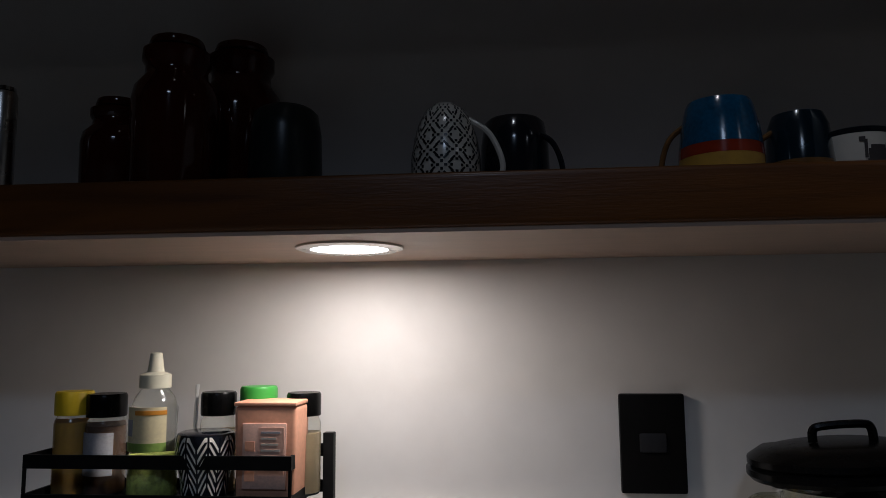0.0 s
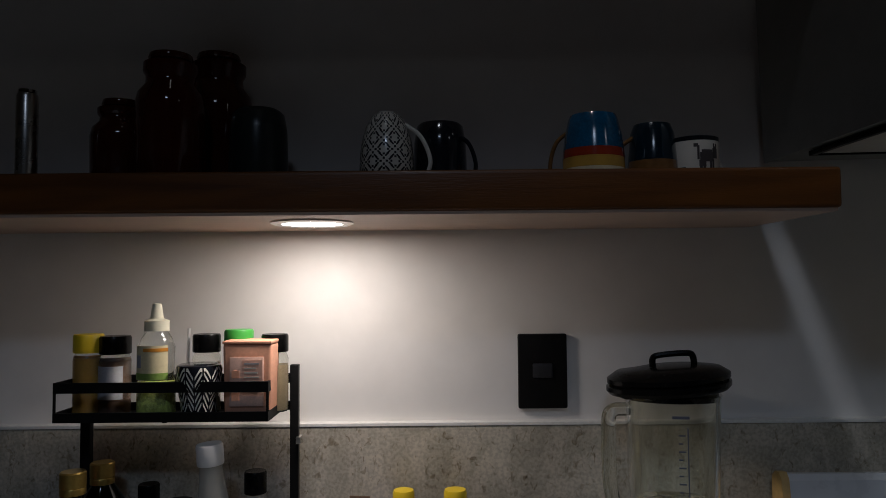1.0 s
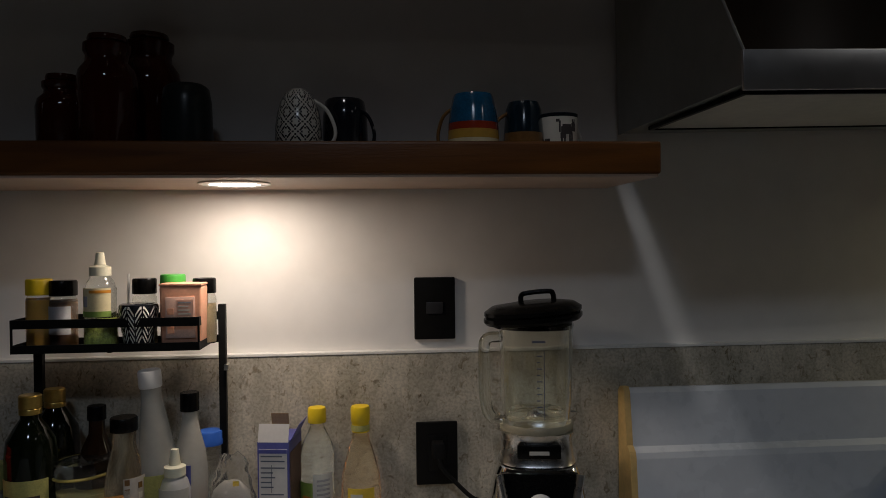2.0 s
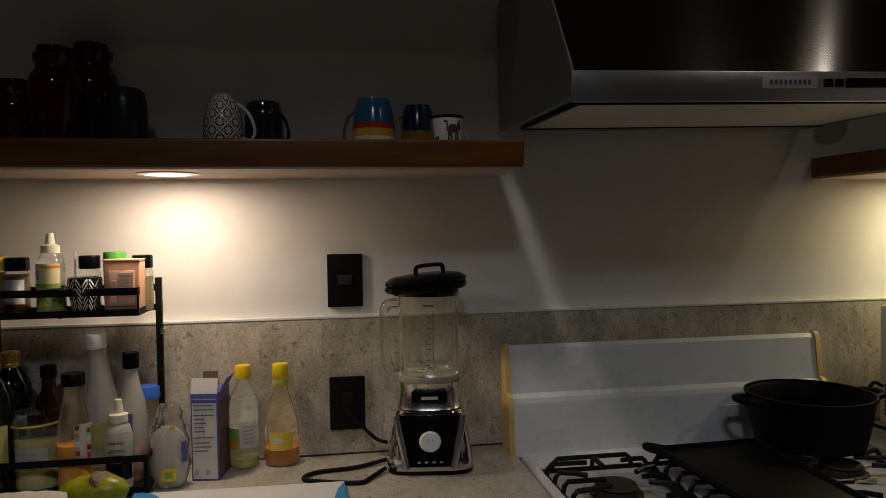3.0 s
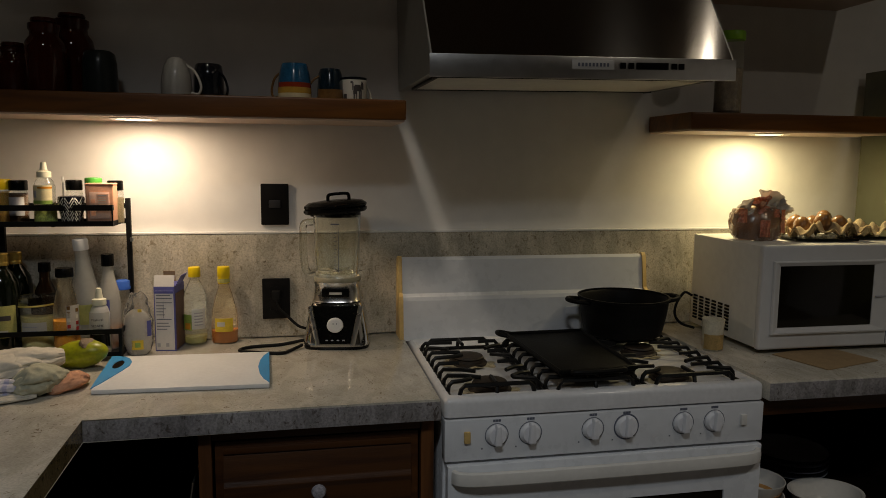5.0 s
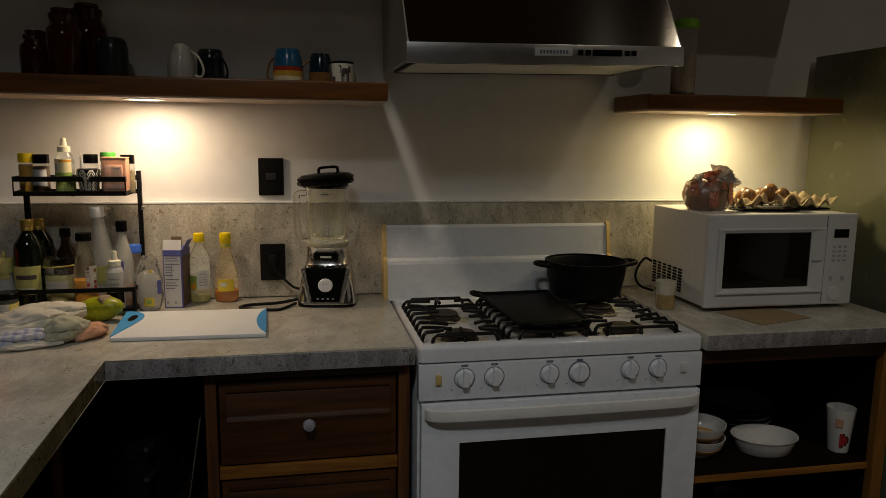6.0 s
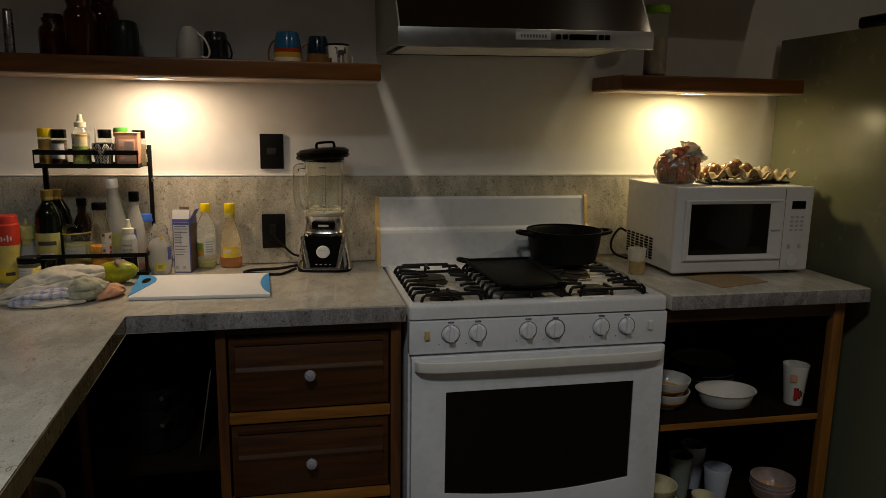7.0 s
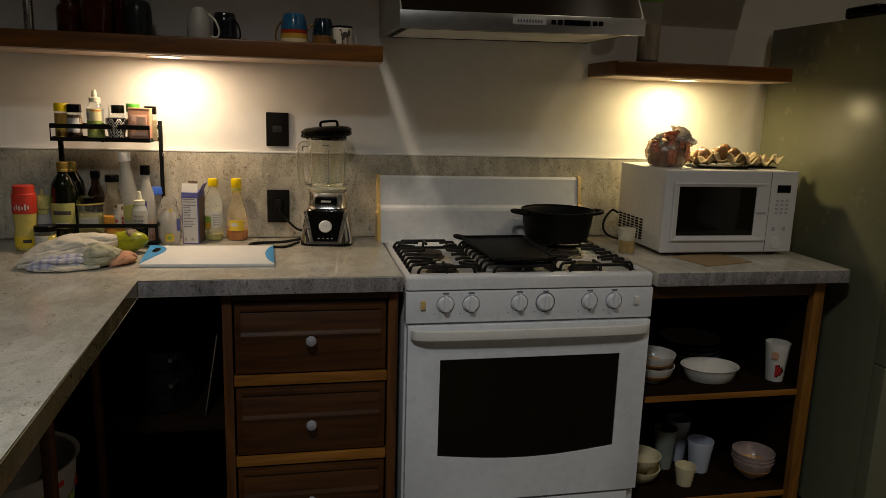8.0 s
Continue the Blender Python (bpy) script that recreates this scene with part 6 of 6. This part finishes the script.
def egg_tray(at, turn, tilt, nx, ny, pitch, material, label, eggs):
    t = thing("egg_tray", at, label, "egg tray", "egg trays", turn=turn)
    W, D = nx * pitch, ny * pitch

    def fx(u, v):
        x, y = W * u, D * v
        edge = 0.55 + 0.45 * min(1, 5 * min(u, 1 - u, v, 1 - v))
        z = 0.028 + 0.020 * edge * math.cos(2 * math.pi * x / pitch) * math.cos(2 * math.pi * y / pitch) + 0.020 * noise.noise(Vector((x * 17, y * 17, nx + 3.3))) + 0.008 * noise.noise(Vector((x * 55, y * 55, nx)))
        return (x + 0.006 * noise.noise(Vector((x * 30, y * 30, 8.8))), y + 0.010 * noise.noise(Vector((x * 25, y * 25, 4.4))), max(0.007, z + tilt * x))
    part("tray", field(nx * 14, ny * 14, fx, 0.0028), material, t)
    if eggs:
        for i in range(nx - 1):
            for j in range(ny - 1):
                e = part("egg", lathe([(0, 0), (0.012, 0.002), (0.021, 0.012), (0.0235, 0.025), (0.020, 0.041), (0.011, 0.052), (0, 0.055)], 24), EGG, t)
                e.matrix_basis = pose((i + 0.5) * pitch + pitch / 2 - 0.004 * (j % 2), (j + 0.5) * pitch + pitch / 2, 0.009 + 0.006 * ((2 * i + j) % 3) + tilt * (i + 1) * pitch, 24 * (i % 2) - 10, 30 * (j % 2) - 14 * i, 40 * i)
    part("liner", slab((0.01, 0.005, 0.0), (W - 0.02, D - 0.01, 0.006), 0.002), BLACK, t, "dark tray underneath", smooth=False)


def right_counter():
    p = thing("cardboard_sheet", (1.52, -0.575, CT + 0.0005), "flat brown cardboard sheet on the counter", "cardboard", turn=16)
    part("sheet", slab((0, 0, 0), (0.20, 0.16, 0.003), 0.001), CARD, p)
    c = thing("plastic_cup", (1.347, -0.345, CT), "clouded plastic cup with pale drink residue", "cup")
    part("cup", lathe(cup_profile([(0.022, 0), (0.024, 0.002), (0.0285, 0.07), (0.030, 0.086)], 0.0015), 32), RINSE, c)
    part("drink_stain", patch(0.0268, 0.006, 0.046, -175, -5, 20, thick=0.0008), AMBER, c, "amber drink showing through")
    part("residue", lathe([(0, 0.0025), (0.021, 0.0025), (0.0238, 0.03), (0, 0.031)], 24), MUGYEL, c)
    w = thing("microwave_cable", (0, 0, 0), "black cable hanging behind the microwave", "cable")
    part("cord", tube(curve_points([(1.433, -0.085, 1.005), (1.405, -0.09, 1.015), (1.375, -0.10, 0.985), (1.368, -0.105, 0.95), (1.385, -0.115, 0.925), (1.425, -0.12, CT + 0.006)], 8), 0.004, 8), RUBBER, w)


def bowl(at, r, h, label, material, band=None, group="", count=1, gap=0.022):
    b = thing("bowl" if count == 1 else "bowl_stack", at, label, "bowl", group)
    for i in range(count):
        z = i * gap
        prof = [(r * 0.42, z), (r * 0.45, z + 0.004), (r * 0.75, z + h * 0.35), (r * 0.93, z + h * 0.72), (r, z + h)]
        o = part("bowl", lathe(cup_profile(prof, 0.003), 36), material, b)
        if band:
            part("painted_band", lathe([(r * 0.60 + 0.001, z + h * 0.22), (r * 0.76 + 0.001, z + h * 0.36), (r * 0.86 + 0.001, z + h * 0.55), (r * 0.85, z + h * 0.55), (r * 0.59, z + h * 0.22)], 36), band, o)
    return b


def tumbler_cup(at, r, h, label, material, prints=False):
    c = thing("cup", at, label, "cup", "cups in the cupboard")
    o = part("cup", lathe(cup_profile([(r * 0.70, 0), (r * 0.72, 0.003), (r * 0.92, h * 0.75), (r, h * 0.97), (r, h)], 0.002), 36), material, c)
    if prints:
        for k in range(6):
            z0, z1 = h * (0.14 + 0.055 * k), h * (0.195 + 0.055 * k)
            half = 26 * math.sin(math.pi * (k + 0.6) / 6.4)
            rr = r * (0.74 + 0.26 * (z1 / h))
            part("print", patch(rr, z0, z1, -128, -128 + 1.5 * half, 5), REDPRINT, o, "red printed slice")
            part("print_rind", patch(rr, z0, z1, -128 + 1.5 * half, -120 + 1.5 * half, 3), MUGK, o)
        part("print", patch(r * 0.965, h * 0.62, h * 0.80, -150, -118), PEACH, o)
    return c


def crockery():
    z = 0.4825
    bowl((1.425, -0.455, z), 0.074, 0.062, "two stacked cream bowls with ochre bands", CROCK, CROCKO, "bowls in the cupboard", 2, 0.040)
    b = thing("baking_dish", (1.642, -0.455, z), "oval white ceramic baking dish on the shelf", "dish")
    part("dish", lathe(cup_profile([(0.078, 0), (0.082, 0.003), (0.092, 0.03), (0.098, 0.045), (0.102, 0.047)], 0.004), 44, (1, 0.8)), CROCK, b)
    p = thing("plate_stack", (1.70, -0.22, z), "stack of dark plates at the back of the shelf", "plates")
    for i in range(7):
        part("plate", lathe(cup_profile([(0.055, i * 0.009), (0.06, i * 0.009 + 0.002), (0.10, i * 0.009 + 0.014), (0.112, i * 0.009 + 0.018)], 0.004), 40), CROCKD if i % 2 else CROCKB, p)
    q = bowl((1.47, -0.20, z), 0.10, 0.11, "large dark bowl at the back of the shelf", CROCKD)
    tumbler_cup((1.868, -0.495, z), 0.041, 0.135, "tall white cup with red and orange prints", CROCK, True)
    z = 0.1125
    tumbler_cup((1.562, -0.498, z), 0.036, 0.070, "small cream cup on the bottom shelf", CUPY)
    tumbler_cup((1.668, -0.41, z), 0.046, 0.115, "pale blue plastic cup on the bottom shelf", CROCKB)
    tumbler_cup((1.550, -0.370, z), 0.040, 0.150, "grey-green cup at the back of the bottom shelf", SAGECUP)
    tumbler_cup((1.628, -0.318, z), 0.044, 0.160, "pale blue cup at the back of the bottom shelf", CROCKB)
    bowl((1.835, -0.480, z), 0.072, 0.07, "stacked white bowls with brownish bases", CROCKP, CROCKO, "bowls in the cupboard", 3, 0.014)
    bowl((1.415, -0.45, z), 0.070, 0.055, "stacked cream bowls on the bottom shelf", CUPY, None, "bowls in the cupboard", 2, 0.045)
    tumbler_cup((1.40, -0.30, z), 0.04, 0.15, "pale cup on the bottom shelf", CROCK)


def corner_things():
    p = thing("pan_stack", (-0.16, -0.38, 0.4625), "stacked steel pans in the dark corner cupboard", "pans")
    # Steel pans take black iron, which paints in the dark around them.
    for i, (r, h) in enumerate(((0.11, 0.07), (0.10, 0.07), (0.085, 0.06))):
        z = (0.0, 0.058, 0.12)[i]
        part("pan", lathe(cup_profile([(r * 0.9, z), (r * 0.95, z + 0.004), (r, z + h), (r * 1.03, z + h + 0.002)], 0.003), 36), IRON, p)
    part("pan_handle", tube([(0.06, -0.08, 0.17), (0.05, -0.14, 0.178)], 0.006, 8), SATIN, p)
    part("pan_handle", tube([(0.06, -0.09, 0.10), (0.05, -0.15, 0.105)], 0.006, 8), SATIN, p)
    t = thing("baking_tray", (-0.02, -0.30, 0.4625), "thin steel baking tray standing on edge", "tray")
    part("sheet", slab((-0.002, -0.21, 0.0), (0.002, 0.16, 0.25), 0.001), STEELS, t).matrix_basis = pose(0, 0, 0.0012, 0, 9, 0)
    part("rim", tube([(0.0, -0.213, 0.002), (0.0, -0.213, 0.25)], 0.003, 8), SATIN, t).matrix_basis = pose(0, 0, 0.0012, 0, 9, 0)
    b = thing("waste_bin", (-0.450, -0.80, 0.041), "white plastic bin with a faded floral print", "bin")
    part("bin", lathe(cup_profile([(0.105, 0), (0.108, 0.004), (0.155, 0.46), (0.163, 0.465)], 0.003), 40), BINM, b)
    for k in range(8):
        part("print", patch(0.1475 + 0.001 * (k % 2), 0.36 + 0.018 * (k % 4), 0.375 + 0.02 * (k % 4), -80 + k * 17, -70 + k * 17, 4, thick=0.003), REDPRINT if k % 2 else LABELG, b)


mugs()
right_shelf_jar()
bread()
egg_tray((1.590, -0.330, 1.1965), -6, 0.03, 4, 3, 0.053, PULP, "torn brown paper-pulp egg tray holding brown eggs", 2)
egg_tray((1.800, -0.300, 1.1965), -4, -0.05, 3, 3, 0.047, PULP2, "pale empty paper-pulp egg tray, slightly torn", 0)
right_counter()
crockery()
corner_things()
